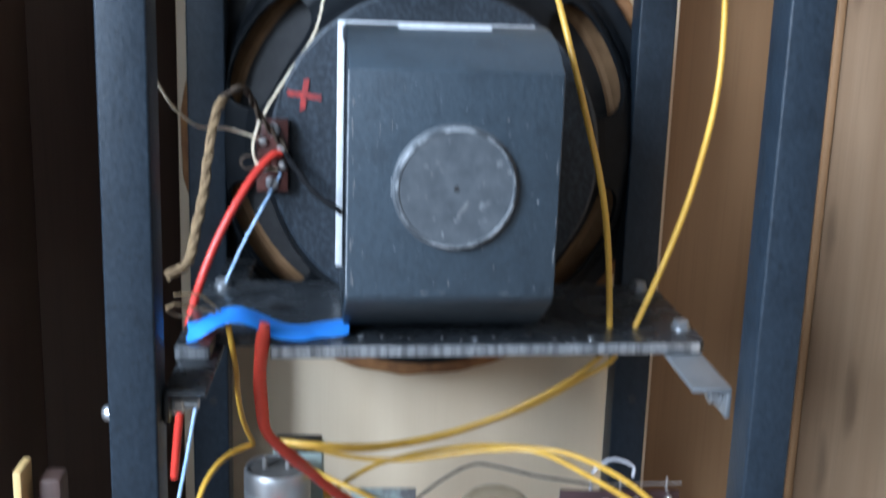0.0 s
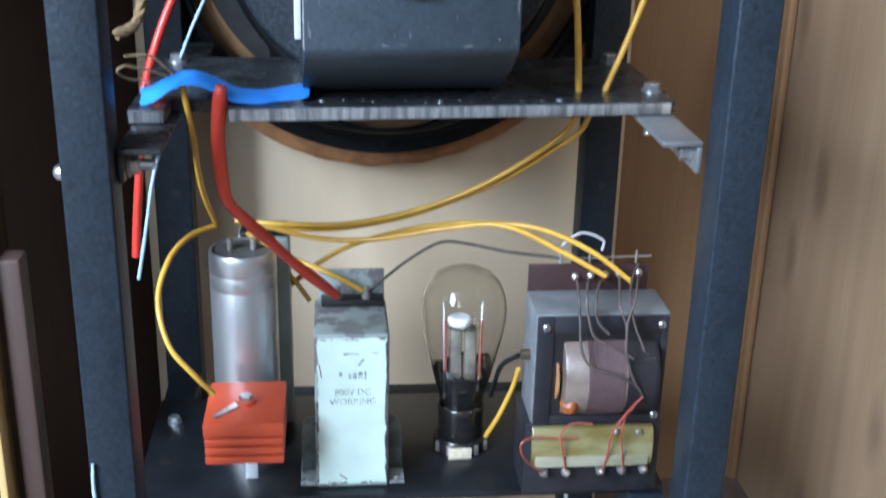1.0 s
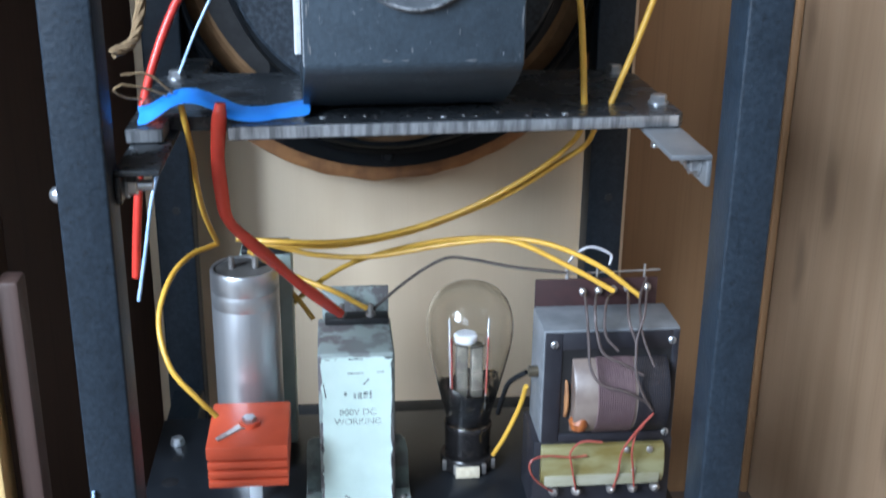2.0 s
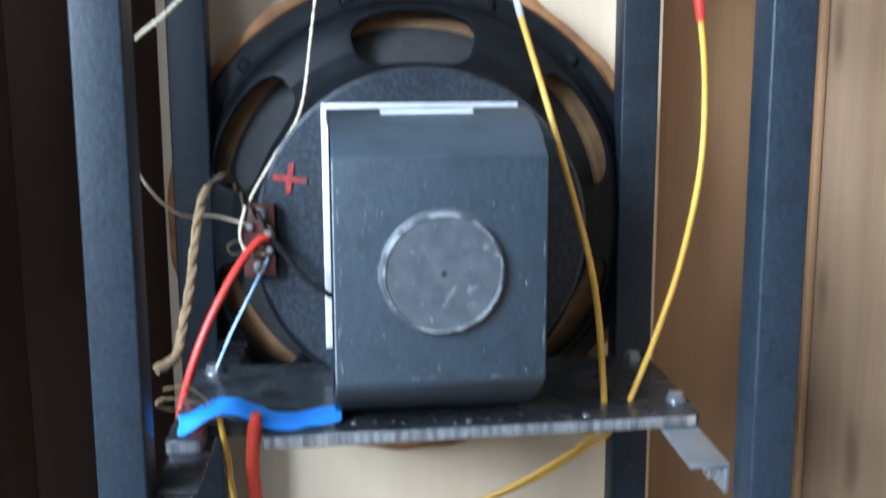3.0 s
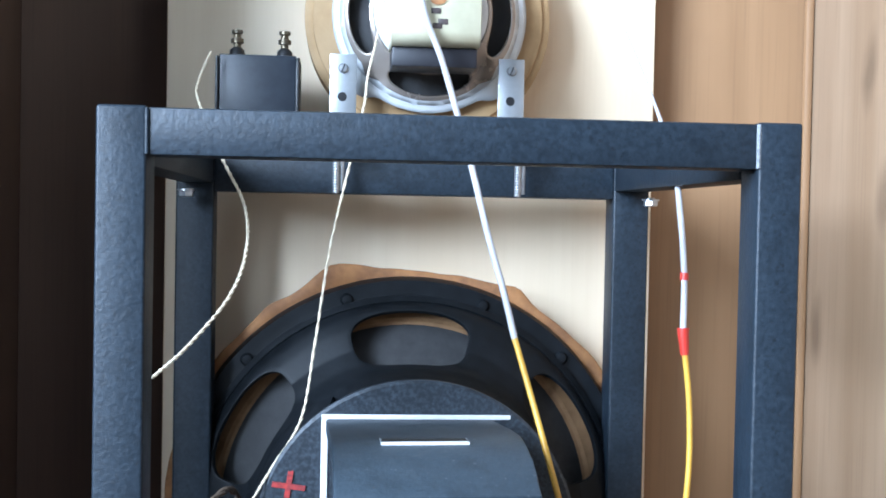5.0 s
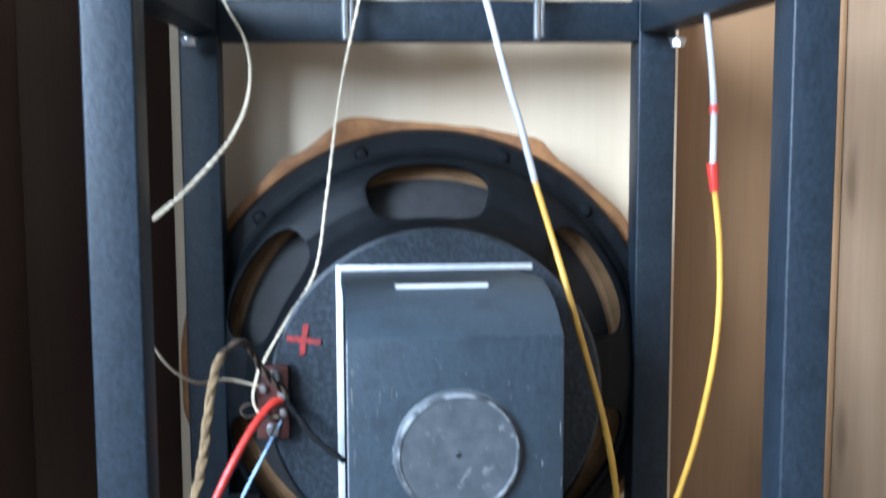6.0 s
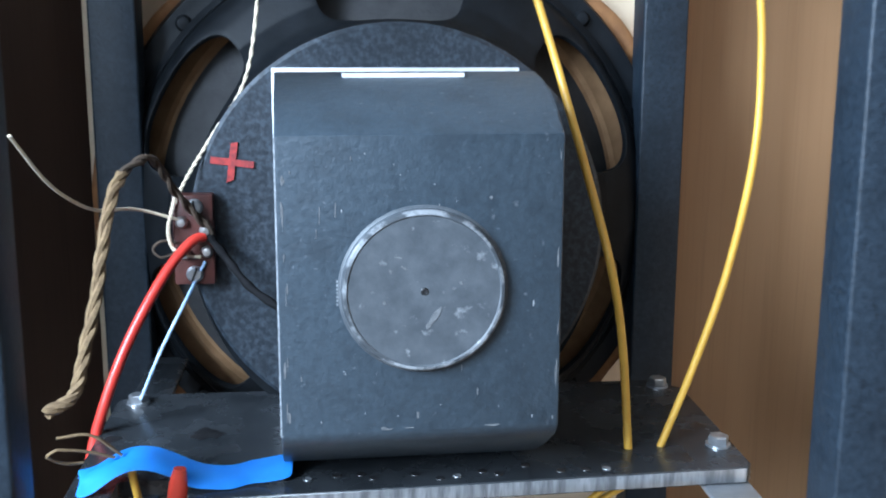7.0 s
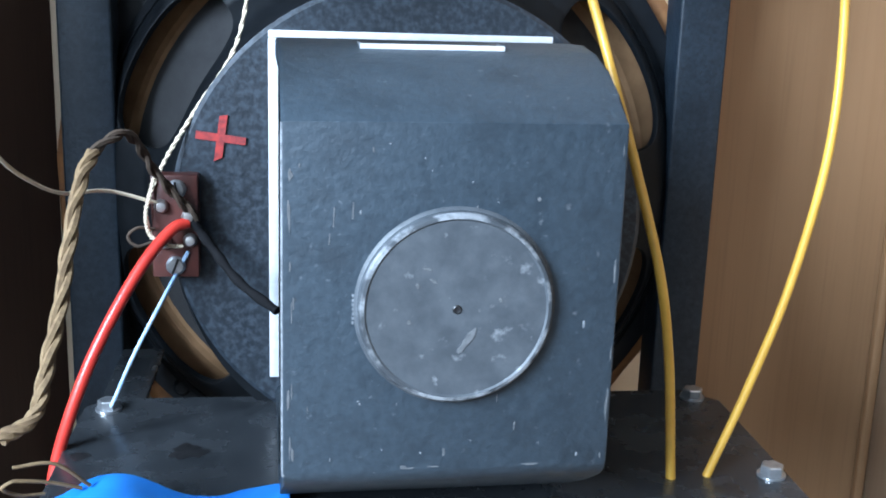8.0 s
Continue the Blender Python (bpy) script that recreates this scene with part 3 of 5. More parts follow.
R0, R1, RC = 0.109, 0.158, 0.1335
for group in ([0.098, 0.103, 0.106, R0], [R1, 0.159, 0.164, 0.170, 0.1735, 0.1755]):
    rings = [[bowl(r, 2 * math.pi * i / SEG) for i in range(SEG)] for r in group]
    if group[-1] == 0.1755:
        rings.append([bm.verts.new((v.co.x, 0.905, v.co.z)) for v in rings[-1]])
    for q0, q1 in zip(rings, rings[1:]):
        for i in range(SEG):
            bm.faces.new((q0[i], q0[(i + 1) % SEG], q1[(i + 1) % SEG], q1[i]))
for sec in range(6):
    mid = math.radians(60 * sec)
    K = 96
    loops = []
    for k in range(K):
        f = 2 * math.pi * (k + 0.5) / K
        cx, cy = math.cos(f), math.sin(f)
        win_r = (abs(cx) ** 3.2 + abs(cy) ** 3.2) ** (-1 / 3.2)
        edge = 1 / max(abs(cx), abs(cy))
        row = []
        for u in (0, 0.12, 0.4, 0.7, 1.0):
            da = (1 - u) * win_r * cx * math.radians(18.5) + u * edge * cx * math.radians(30)
            dr = (1 - u) * win_r * cy * 0.0185 + u * edge * cy * (R1 - R0) / 2
            row.append(bowl(RC + dr, mid + da))
        loops.append(row)
    for k in range(K):
        a, b = loops[k], loops[(k + 1) % K]
        for m_ in range(4):
            bm.faces.new((a[m_], b[m_], b[m_ + 1], a[m_ + 1]))
bmesh.ops.remove_doubles(bm, verts=bm.verts, dist=0.0004)
bas = part("basket", bm, BASKET, spk)
bas.data.set_sharp_from_angle(angle=radians(75))
sol = bas.modifiers.new("thickness", "SOLIDIFY")
sol.thickness, sol.offset = 0.0035, 0.0
bev = bas.modifiers.new("edge", "BEVEL")
bev.width, bev.segments, bev.limit_method, bev.angle_limit = 0.0009, 2, "ANGLE", radians(50)
# raised rib round the rim
part("rim_rib", lathe([(0.1555, 0.888), (0.1595, 0.8855), (0.1635, 0.889), (0.1635, 0.8945)], (SX, 0, SZ), (0, 1, 0), 96), BASKET, spk)
# gasket: an uneven sheet that sticks out past the rim
bm = bmesh.new()
N = 180
inner, outer, outer2 = [], [], []
for i in range(N):
    a = 2 * math.pi * i / N
    d = math.degrees(a)
    d = d - 360 if d > 180 else d
    r = 0.1835 + 0.0030 * noise.noise((math.cos(a) * 2.2, math.sin(a) * 2.2, 3.1)) + 0.0016 * noise.noise((math.cos(a) * 9, math.sin(a) * 9, 1.1))
    r += 0.0090 * math.exp(-((d + 17) / 7.0) ** 2) - 0.003 * math.exp(-((d - 8) / 9.0) ** 2) + 0.006 * math.exp(-((d - 27) / 3.5) ** 2) + 0.004 * math.exp(-((d + 36) / 5) ** 2)
    r += 0.004 * math.exp(-((d - 55) / 14) ** 2)
    r += 0.0062 * math.exp(-((abs(d) - 180) / 55) ** 2)
    y = 0.9075 - 0.005 * max(0, noise.noise((math.cos(a) * 4, math.sin(a) * 4, 7.7)))
    inner.append(bm.verts.new((SX + 0.158 * math.sin(a), 0.9085, SZ + 0.158 * math.cos(a))))
    outer.append(bm.verts.new((SX + (r - 0.006) * math.sin(a), 0.9085, SZ + (r - 0.006) * math.cos(a))))
    outer2.append(bm.verts.new((SX + r * math.sin(a), y, SZ + r * math.cos(a))))
for i in range(N):
    j = (i + 1) % N
    bm.faces.new((inner[i], inner[j], outer[j], outer[i]))
    bm.faces.new((outer[i], outer[j], outer2[j], outer2[i]))
part("mounting_ring", lathe([(0.150, 0.0), (0.170, 0.0), (0.171, 0.001), (0.171, 0.0338), (0.150, 0.0338)], (SX, 0.9110, SZ), (0, 1, 0), 96), CORKRING, spk, "wooden ring between the gasket and the baffle")
g = part("gasket", bm, GASKET, spk, "torn brown paper gasket")
sol = g.modifiers.new("thickness", "SOLIDIFY")
sol.thickness, sol.offset = 0.0022, 0.0
# cone and its tan outer edge, seen through the windows
part("cone", lathe([(0.035, 0.800), (0.060, 0.830), (0.100, 0.872), (0.1405, 0.899)], (SX, 0, SZ), (0, 1, 0), 72), CONE, spk, "grey paper cone")
part("cone_edge", lathe([(0.1403, 0.8991), (0.143, 0.900), (0.146, 0.8985), (0.151, 0.901), (0.162, 0.9025)], (SX, 0, SZ), (0, 1, 0), 72), SURROUND, spk, "tan corrugated cone edge")
# round back plate, field coil and the bent strap
YD = 0.767
part("back_plate", lathe([(0, 0), (0.1045, 0), (0.1065, 0.0016), (0.1065, 0.0065), (0.104, 0.008), (0, 0.008)], (SX, YD, 0.5565), (0, 1, 0), 96), DISC, spk, "speckled blue-black round plate")
part("field_coil", lathe([(0, 0), (0.044, 0), (0.046, 0.003), (0.046, 0.132), (0, 0.132)], (SX, 0.630, 0.556), (0, 1, 0), 48), BLACKW, spk)
YT, ZT, ZL, T = 0.612, 0.6434, ZS + 0.0004, 0.0085
outer = [(YD, ZT - 0.0064), (0.730, ZT - 0.0042), (0.700, ZT - 0.0014), (0.672, ZT), (0.655, ZT - 0.0014), (0.640, ZT - 0.0060), (0.626, ZT - 0.0125), (YT + 0.001, ZT - 0.0192), (YT, ZT - 0.0200), (YT, 0.5075), (0.6130, 0.5045), (0.6170, 0.5005), (0.634, 0.4905), (0.654, 0.4795), (0.668, 0.4735), (0.682, ZL), (YD, ZL)]
inner = [(YD, ZL + T), (0.682, ZL + T), (0.662, 0.487), (0.634, 0.503), (YT + T, 0.512), (YT + T, ZT - 0.026), (0.640, ZT - 0.015), (0.668, ZT - T), (YD, ZT - T - 0.0064)]
out = outer + inner
bm = prism(out, "x", -0.0573, 0.0526, bevel=0.0013)
part("yoke", bm, YOKE, spk, "thick bent steel strap, worn at its edges")
# bright worn line where the strap is bent and along its arris
part("worn_edge", rod((-0.0569, YT + 0.0012, 0.506), (-0.0569, YT + 0.0012, 0.6230), 0.0007, 6), SCUFF, spk)
part("worn_edge", rod((-0.0556, YT + 0.0006, 0.6234), (-0.0500, YT + 0.0004, 0.6230), 0.00032, 6), SCUFF, spk)
part("worn_edge", rod((0.0470, YT + 0.0004, 0.6230), (0.0518, YT + 0.0006, 0.6234), 0.00032, 6), SCUFF, spk)
part("worn_edge", rod((0.0522, YT + 0.0014, 0.530), (0.0522, YT + 0.0014, 0.590), 0.0004, 6), SCUFF, spk)
# the pole cap
CX, CZ = -0.0018, 0.5640
cap = part("pole_cap", lathe([(0.0331, 0), (0.0329, 0.0004), (0.0319, 0.0010), (0.0317, 0.0034), (0.0309, 0.0043), (0.0298, 0.0045), (0.0292, 0.0040), (0.0286, 0.0040), (0.018, 0.0040), (0.0, 0.0040)], (CX, YT + 0.0002, CZ), (0, -1, 0), 80), [CAPFACE, WORN], spk, "round scuffed pole end")
for poly in cap.data.polygons:
    c = poly.center
    d = math.hypot(c.x - CX, c.z - CZ)
    if 0.0296 < d < 0.0317:
        poly.material_index = 1
part("centre_mark", lathe([(0.0016, 0), (0.0011, 0.0005), (0, 0.0001)], (CX, YT - 0.0038, CZ), (0, -1, 0), 14), SOOT, spk)
# scratches on the face
rng = random.Random(11)
bm = bmesh.new()
for i in range(22):
    x, z = rng.uniform(-0.052, 0.049), rng.uniform(0.505, 0.617)
    if math.hypot(x - CX, z - CZ) < 0.036:
        continue
    l, w = rng.choice((0.0005, 0.0006, 0.0008, 0.0012, 0.0024)), rng.uniform(0.00012, 0.00028)
    box(x - w, x + w, YT - 0.00012, YT + 0.0004, z - l / 2, z + l / 2, bm=bm)
for i in range(7):
    z = 0.5585 + 0.0015 * i
    box(-0.0352, -0.0346, YT - 0.00012, YT + 0.0004, z, z + 0.0009, bm=bm)
part("scratches", bm, SCUFF, spk, smooth=False, kind="stuff")
# rubbed patches along the bends and arrises
bm = bmesh.new()
rng = random.Random(21)
for k in range(34):
    if k < 12:
        x, z = -0.0553 + abs(rng.gauss(0, 0.0008)), rng.uniform(0.508, 0.618)
        w, h = rng.uniform(0.0002, 0.0006), rng.uniform(0.001, 0.006)
    elif k < 20:
        x, z = 0.0514 - abs(rng.gauss(0, 0.0008)), rng.uniform(0.508, 0.618)
        w, h = rng.uniform(0.0002, 0.0005), rng.uniform(0.001, 0.005)
    elif k < 24:
        x, z = rng.uniform(-0.055, 0.048), 0.5078 + abs(rng.gauss(0, 0.0007))
        w, h = rng.uniform(0.0008, 0.0045), rng.uniform(0.0002, 0.0005)
    else:
        x, z = rng.uniform(-0.054, 0.047), rng.uniform(0.51, 0.615)
        w, h = rng.uniform(0.0002, 0.0007), rng.uniform(0.0004, 0.0022)
    n = rng.randint(6, 9)
    o = [(x + w * rng.uniform(0.5, 1.1) * math.cos(2 * math.pi * i / n), z + h * rng.uniform(0.5, 1.1) * math.sin(2 * math.pi * i / n)) for i in range(n)]
    prism(o, "y", YT - 0.00009, YT + 0.0003, bm)
for x, z, l in ((-0.0412, 0.5935, 0.0065), (-0.0352, 0.5955, 0.0055), (-0.0425, 0.5865, 0.0035)):
    prism([(x - 0.00022, z - l / 2), (x + 0.0001, z - l / 2), (x + 0.0003, z + l / 2), (x, z + l / 2)], "y", YT - 0.00009, YT + 0.0003, bm)
part("rubbed_patch", bm, SCUFF2, spk, "rubbed bright patches along the edges", smooth=False, kind="stuff")
# a smeared scuff and a few nicks on the pole end
bm = bmesh.new()
for k, (dx, dz, ln, wd, an) in enumerate(((0.0035, -0.0105, 0.0052, 0.0011, -0.6), (-0.013, 0.008, 0.0009, 0.0005, 0.3), (-0.010, 0.0135, 0.0016, 0.0003, 1.4), (-0.0155, -0.004, 0.0008, 0.0006, 0.0), (-0.008, 0.0095, 0.0013, 0.0004, 1.0), (0.014, 0.003, 0.0007, 0.0005, 0.2))):
    o = []
    for q in range(14):
        f = 2 * math.pi * q / 14
        u, w = wd * math.cos(f) * (1 + 0.3 * math.sin(5 * f + k)), ln * math.sin(f)
        o.append((CX + dx + u * math.cos(an) - w * math.sin(an), CZ + dz + u * math.sin(an) + w * math.cos(an)))
    prism(o, "y", YT - 0.00405, YT - 0.0035, bm)
part("scuff", bm, SCUFF2, spk, smooth=False, kind="stuff")
# white guide lines painted on the back plate and on the strap
bm = box(-0.0664, 0.0575, YD - 0.0012, YD + 0.0004, 0.6374, 0.6404, 0.0004)
box(-0.0664, -0.0621, YD - 0.0012, YD + 0.0004, 0.483, 0.6372, 0.0004, bm=bm)
part("white_line", bm, WHITEP, spk, "uneven white paint line")
part("white_line", box(-0.0300, 0.0200, 0.6555, 0.6585, ZT - 0.0014, ZT + 0.0003, 0.0003), WHITEP, spk, "white strip on the strap")
part("slot", box(-0.0292, 0.0192, 0.6587, 0.6680, ZT - 0.0010, ZT + 0.0002, 0.0002), SOOT, spk, "dark slot behind the white strip")
for x in (-0.0300, 0.0194):
    part("slot_end", box(x, x + 0.0006, 0.6587, 0.6690, ZT - 0.0010, ZT + 0.0003), SCUFF, spk, smooth=False)
# the strap and all on it sit slightly askew to the round plate
askew = Matrix.Translation((-0.0565, YT, 0)) @ Matrix.Rotation(radians(2.3), 4, "Z") @ Matrix.Translation((0.0565, -YT, 0))
for ob in spk.children:
    if ob.name.split(".")[0] in ("yoke", "worn_edge", "pole_cap", "centre_mark", "scratches", "rubbed_patch", "scuff") or ob.data.vertices[0].co.y < 0.71:
        ob.data.transform(askew)
# red plus sign
ca, sa = math.cos(0.14), math.sin(0.14)
bm = bmesh.new()
for dx, dz in ((0.0108, 0.0018), (0.0017, 0.0105)):
    vs = [(-dx, -dz), (dx, -dz * 0.8), (dx, dz), (-dx, dz * 0.9)]
    o = [(-0.0870 + ca * a + sa * b, 0.5935 - sa * a + ca * b) for a, b in vs]
    off = 0.0002 if dx > dz else 0.0
    prism(o, "y", YD - 0.0009 - off, YD + 0.0003, bm)
part("plus_mark", bm, REDP, spk, "hand painted red plus sign", smooth=False)
# bolts round the rim
for k in range(8):
    a = math.radians((-16.5, 45.5, -47, 20, 90, 135, 180, 225)[k])
    part("rim_bolt", lathe([(0.0052, 0), (0.005, 0.0016), (0.0035, 0.0034), (0, 0.004)], (SX + 0.1660 * math.sin(a), 0.8935, SZ + 0.1660 * math.cos(a)), (0, -1, 0), 18), BASKET, spk)
# terminal block
tb = part("terminal_block", box(-0.1165, -0.0965, 0.758, 0.767, 0.533, 0.5785, 0.0008), PAXOLIN, spk, "red-brown terminal board")
for i, (x, z) in enumerate(((-0.1055, 0.5725), (-0.1065, 0.5385))):
    screw((x, 0.758, z), (0, -1, 0), 0.0042, tb, 0.9 - 0.5 * i)
for x, z in ((-0.1005, 0.5605), (-0.1000, 0.5500), (-0.112, 0.565), (-0.111, 0.549)):
    part("solder_lug", lathe([(0.003, 0), (0.0032, 0.0015), (0.002, 0.0035), (0, 0.004)], (x, 0.758, z), (0, -1, 0), 12), SOLDER, tb)

# ---------------------------------------------------------------- lower equipment shelf
ZE = 0.206
sh = tagged(part("equipment_shelf", box(-0.1720, 0.1720, 0.6765, 0.814, ZE - 0.0052, ZE, 0.0012), GLOSS), "black steel equipment shelf across the lower rails", "shelf")
part("rear_crossbar", box(-PX0, PX0, YR + 0.001, YR + TW - 0.001, 0.146, 0.1715, 0.0014), HAMMER, stand)
for x, y in ((-0.158, 0.778), (0.162, 0.690)):
    b = thing("shelf_bolt", (x, y, ZE), "small zinc bolt fixing the equipment shelf", "bolt", "shelf bolts")
    bolt((x, y, ZE), (0, 0, 1), 0.0025, 0.0035, 0.010, b)
    part("rubber_bush", lathe([(0.0025, 0), (0.0052, 0.0), (0.0056, 0.002), (0.0056, 0.017), (0.0048, 0.019), (0, 0.019)], (x, y, ZE - 0.0053), (0, 0, -1), 20), SOOT, b, "black rubber bush below the shelf") if x > 0 else None
for x, y, r in ((-0.156, 0.757, 0.0034), (-0.157, 0.727, 0.0058)):
    part("hole", lathe([(r, 0), (r * 0.93, 0.0002), (0, 0.0002)], (x, y, ZE), (0, 0, 1), 24), BLACKW, sh, "dark drilled hole")

# silver can capacitor
can = thing("can_capacitor", (-0.1025, 0.745, ZE), "tall silver aluminium can capacitor on the shelf", "capacitor")
part("can", lathe([(0, 0), (0.0215, 0), (0.0218, 0.001), (0.0218, 0.1195), (0.0214, 0.1203), (0.0214, 0.1208), (0.0218, 0.1216), (0.0218, 0.1300), (0.0214, 0.1308), (0.0214, 0.1313), (0.0218, 0.1321), (0.0218, 0.143), (0.0209, 0.1452), (0.0196, 0.1452), (0.0192, 0.142)], (-0.1025, 0.745, ZE), (0, 0, 1), 64), BRUSHED, can)
part("top_disc", lathe([(0.0194, 0), (0.0, 0.0006)], (-0.1025, 0.745, ZE + 0.1440), (0, 0, 1), 40), GASKETB, can, "dark insulating disc")
for dx in (-0.008, 0.007):
    part("terminal", rod((-0.1025 + dx, 0.745, ZE + 0.142), (-0.1025 + dx, 0.745, ZE + 0.152), 0.002, 10), SOLDER, can)
box2 = thing("box_capacitor", (-0.089, 0.785, ZE), "grey-green rectangular metal case behind the silver can", "capacitor")
part("case", box(-0.108, -0.0735, 0.772, 0.800, ZE, ZE + 0.142, 0.002), GREENCASE, box2)
part("top_cover", box(-0.1065, -0.075, 0.7735, 0.7985, ZE + 0.1421, ZE + 0.1455, 0.001), SOOT, box2, "dark top cover")

# red finned block on a pillar
fin = thing("finned_rectifier_block", (-0.099, 0.68, ZE), "orange-red finned block on a short metal pillar", "rectifier")
part("top_block", box(-0.1225, -0.0745, 0.650, 0.706, 0.2655, 0.2745, 0.0012), REDBLOCK, fin)
for k in range(3):
    part("fin", box(-0.1220, -0.0750, 0.6505, 0.7055, 0.2470 + 0.0062 * k, 0.2515 + 0.0062 * k, 0.0008), REDBLOCK, fin)
part("core", box(-0.1195, -0.0775, 0.654, 0.702, 0.2475, 0.2656), REDBLOCK, fin)
part("pillar", box(-0.1025, -0.0945, 0.6995, 0.7020, ZE + 0.0001, 0.2474, 0.0006), CAST, fin, "flat metal strap")
part("boss", lathe([(0.0065, 0), (0.006, 0.0025), (0, 0.0025)], (-0.0985, 0.677, 0.2745), (0, 0, 1), 20), REDBLOCK, fin)
part("stud_nut", hex_head((-0.0985, 0.677, 0.277), (0, 0, 1), 0.0042, 0.003), ZINC, fin)
part("solder_tag", prism([(-0.1175, 0.660), (-0.1155, 0.657), (-0.103, 0.6705), (-0.098, 0.6715), (-0.097, 0.6765), (-0.1045, 0.6765)], "z", 0.2748, 0.2756), SOLDER, fin)

# mint labelled paper capacitor
px = thing("paper_capacitor", (-0.033, 0.713, ZE), "mint green labelled metal capacitor with chipped paint", "capacitor")
part("case", box(-0.0565, -0.0095, 0.686, 0.742, ZE, 0.3152, 0.002, seg=3), CHIPPED, px, "chipped grey-green metal case")
bm = bmesh.new()
N = 26
rng = random.Random(3)
xs = [(-0.0552 + rng.uniform(0, 0.0016), 0.2095 + 0.1032 * i / N) for i in range(N + 1)] + [(-0.0548 + 0.0438 * i / 12, 0.3127 + rng.uniform(-0.0007, 0.0005)) for i in range(1, 13)]
xs += [(-0.0108 - rng.uniform(0, 0.0017), 0.3117 - 0.1022 * i / N) for i in range(N + 1)] + [(-0.0112 - 0.0436 * i / 12, 0.2092 + rng.uniform(-0.0006, 0.0007)) for i in range(1, 12)]
prism(xs, "y", 0.6853, 0.6864, bm)
part("label", bm, MINT, px, "pale mint label with faded lettering", smooth=False)
part("back_plate", box(-0.0535, -0.0105, 0.7425, 0.7455, 0.300, 0.336, 0.0008), CHIPPED, px)
ts = part("terminal_strip", box(-0.0520, -0.0110, 0.728, 0.7405, 0.3153, 0.3200, 0.001), SOOT, px)
for x in (-0.041, -0.0225):
    part("terminal", lathe([(0.0032, 0), (0.0032, 0.002), (0.0018, 0.0026), (0.0016, 0.008), (0, 0.0085)], (x, 0.733, 0.3200), (0, 0, 1), 14), SOLDER, ts)
for xa, xb in ((-0.0665, -0.0566), (-0.0094, 0.0010)):
    f = part("foot", box(xa, xb, 0.688, 0.728, ZE + 0.0002, ZE + 0.0022, 0.0008), CHIPPED, px)
    part("rivet", lathe([(0.002, 0), (0.0015, 0.0012), (0, 0.0015)], ((xa + xb) / 2, 0.693, ZE + 0.0022), (0, 0, 1), 12), SOLDER, f)
    out = [(xa + 0.0006, ZE + 0.0022), (xb - 0.0001, ZE + 0.0022), (xb - 0.0001, ZE + 0.041), (xb - 0.0012, ZE + 0.0425)]
    out = out + [(xa + 0.0042, ZE + 0.0415), (xa + 0.0016, ZE + 0.0385), (xa + 0.0008, ZE + 0.030)] if xa < -0.02 else [(xa + 0.0001, ZE + 0.0022), (xb - 0.0004, ZE + 0.0022), (xb - 0.0014, ZE + 0.030), (xb - 0.0032, ZE + 0.0385), (xb - 0.0062, ZE + 0.0420), (xa + 0.0001, ZE + 0.0425)]
    part("side_flange", prism(out, "y", 0.7040, 0.7058, bevel=0.0003), FLANGE, px, "dull grey-green mounting flange")
# dark chips where the label's paint has gone at its rim
bm = bmesh.new()
rng = random.Random(8)
for k in range(34):
    side = k % 4
    x = (-0.0548, -0.0112)[side] if side < 2 else rng.uniform(-0.054, -0.012)
    z = rng.uniform(0.212, 0.311) if side < 2 else (0.2100, 0.3120)[side - 2]
    w, h = (rng.uniform(0.0002, 0.0006), rng.uniform(0.0006, 0.003)) if side < 2 else (rng.uniform(0.0008, 0.003), rng.uniform(0.0002, 0.0006))
    n = 7
    prism([(x + w * rng.uniform(0.5, 1.2) * math.cos(2 * math.pi * i / n), z + h * rng.uniform(0.5, 1.2) * math.sin(2 * math.pi * i / n)) for i in range(n)], "y", 0.68515, 0.6856, bm)
for xa, za, xb, zb in ((-0.0415, 0.2165, -0.0365, 0.2125), (-0.0535, 0.2960, -0.0520, 0.2860), (-0.0290, 0.2945, -0.0255, 0.2985)):
    ln = math.hypot(xb - xa, zb - za)
    ox, oz = -(zb - za) / ln * 0.0003, (xb - xa) / ln * 0.0003
    prism([(xa - ox, za - oz), (xb - ox, zb - oz), (xb + ox, zb + oz), (xa + ox, za + oz)], "y", 0.68515, 0.6856, bm)
part("paint_chips", bm, IRONB, px, "dark chips in the label's paint", smooth=False, kind="stuff")


def lettering(text, x, z, size, y, parent, m):
    cu = bpy.data.curves.new("lettering", "FONT")
    cu.body, cu.size, cu.extrude, cu.align_x = text, size, 0.00006, "CENTER"
    tmp = new("lettering", cu)
    bpy.context.view_layer.update()
    me = bpy.data.meshes.new_from_object(tmp.evaluated_get(bpy.context.evaluated_depsgraph_get()))
    bpy.data.objects.remove(tmp)
    me.transform(pose(x, y, z, 90, 0, 0))
    me.materials.clear()
    me.materials.append(m)
    ob = new("lettering", me)
    ob.parent = parent
    ob.matrix_parent_inverse = Matrix.Translation(parent.location).inverted()
    return ob


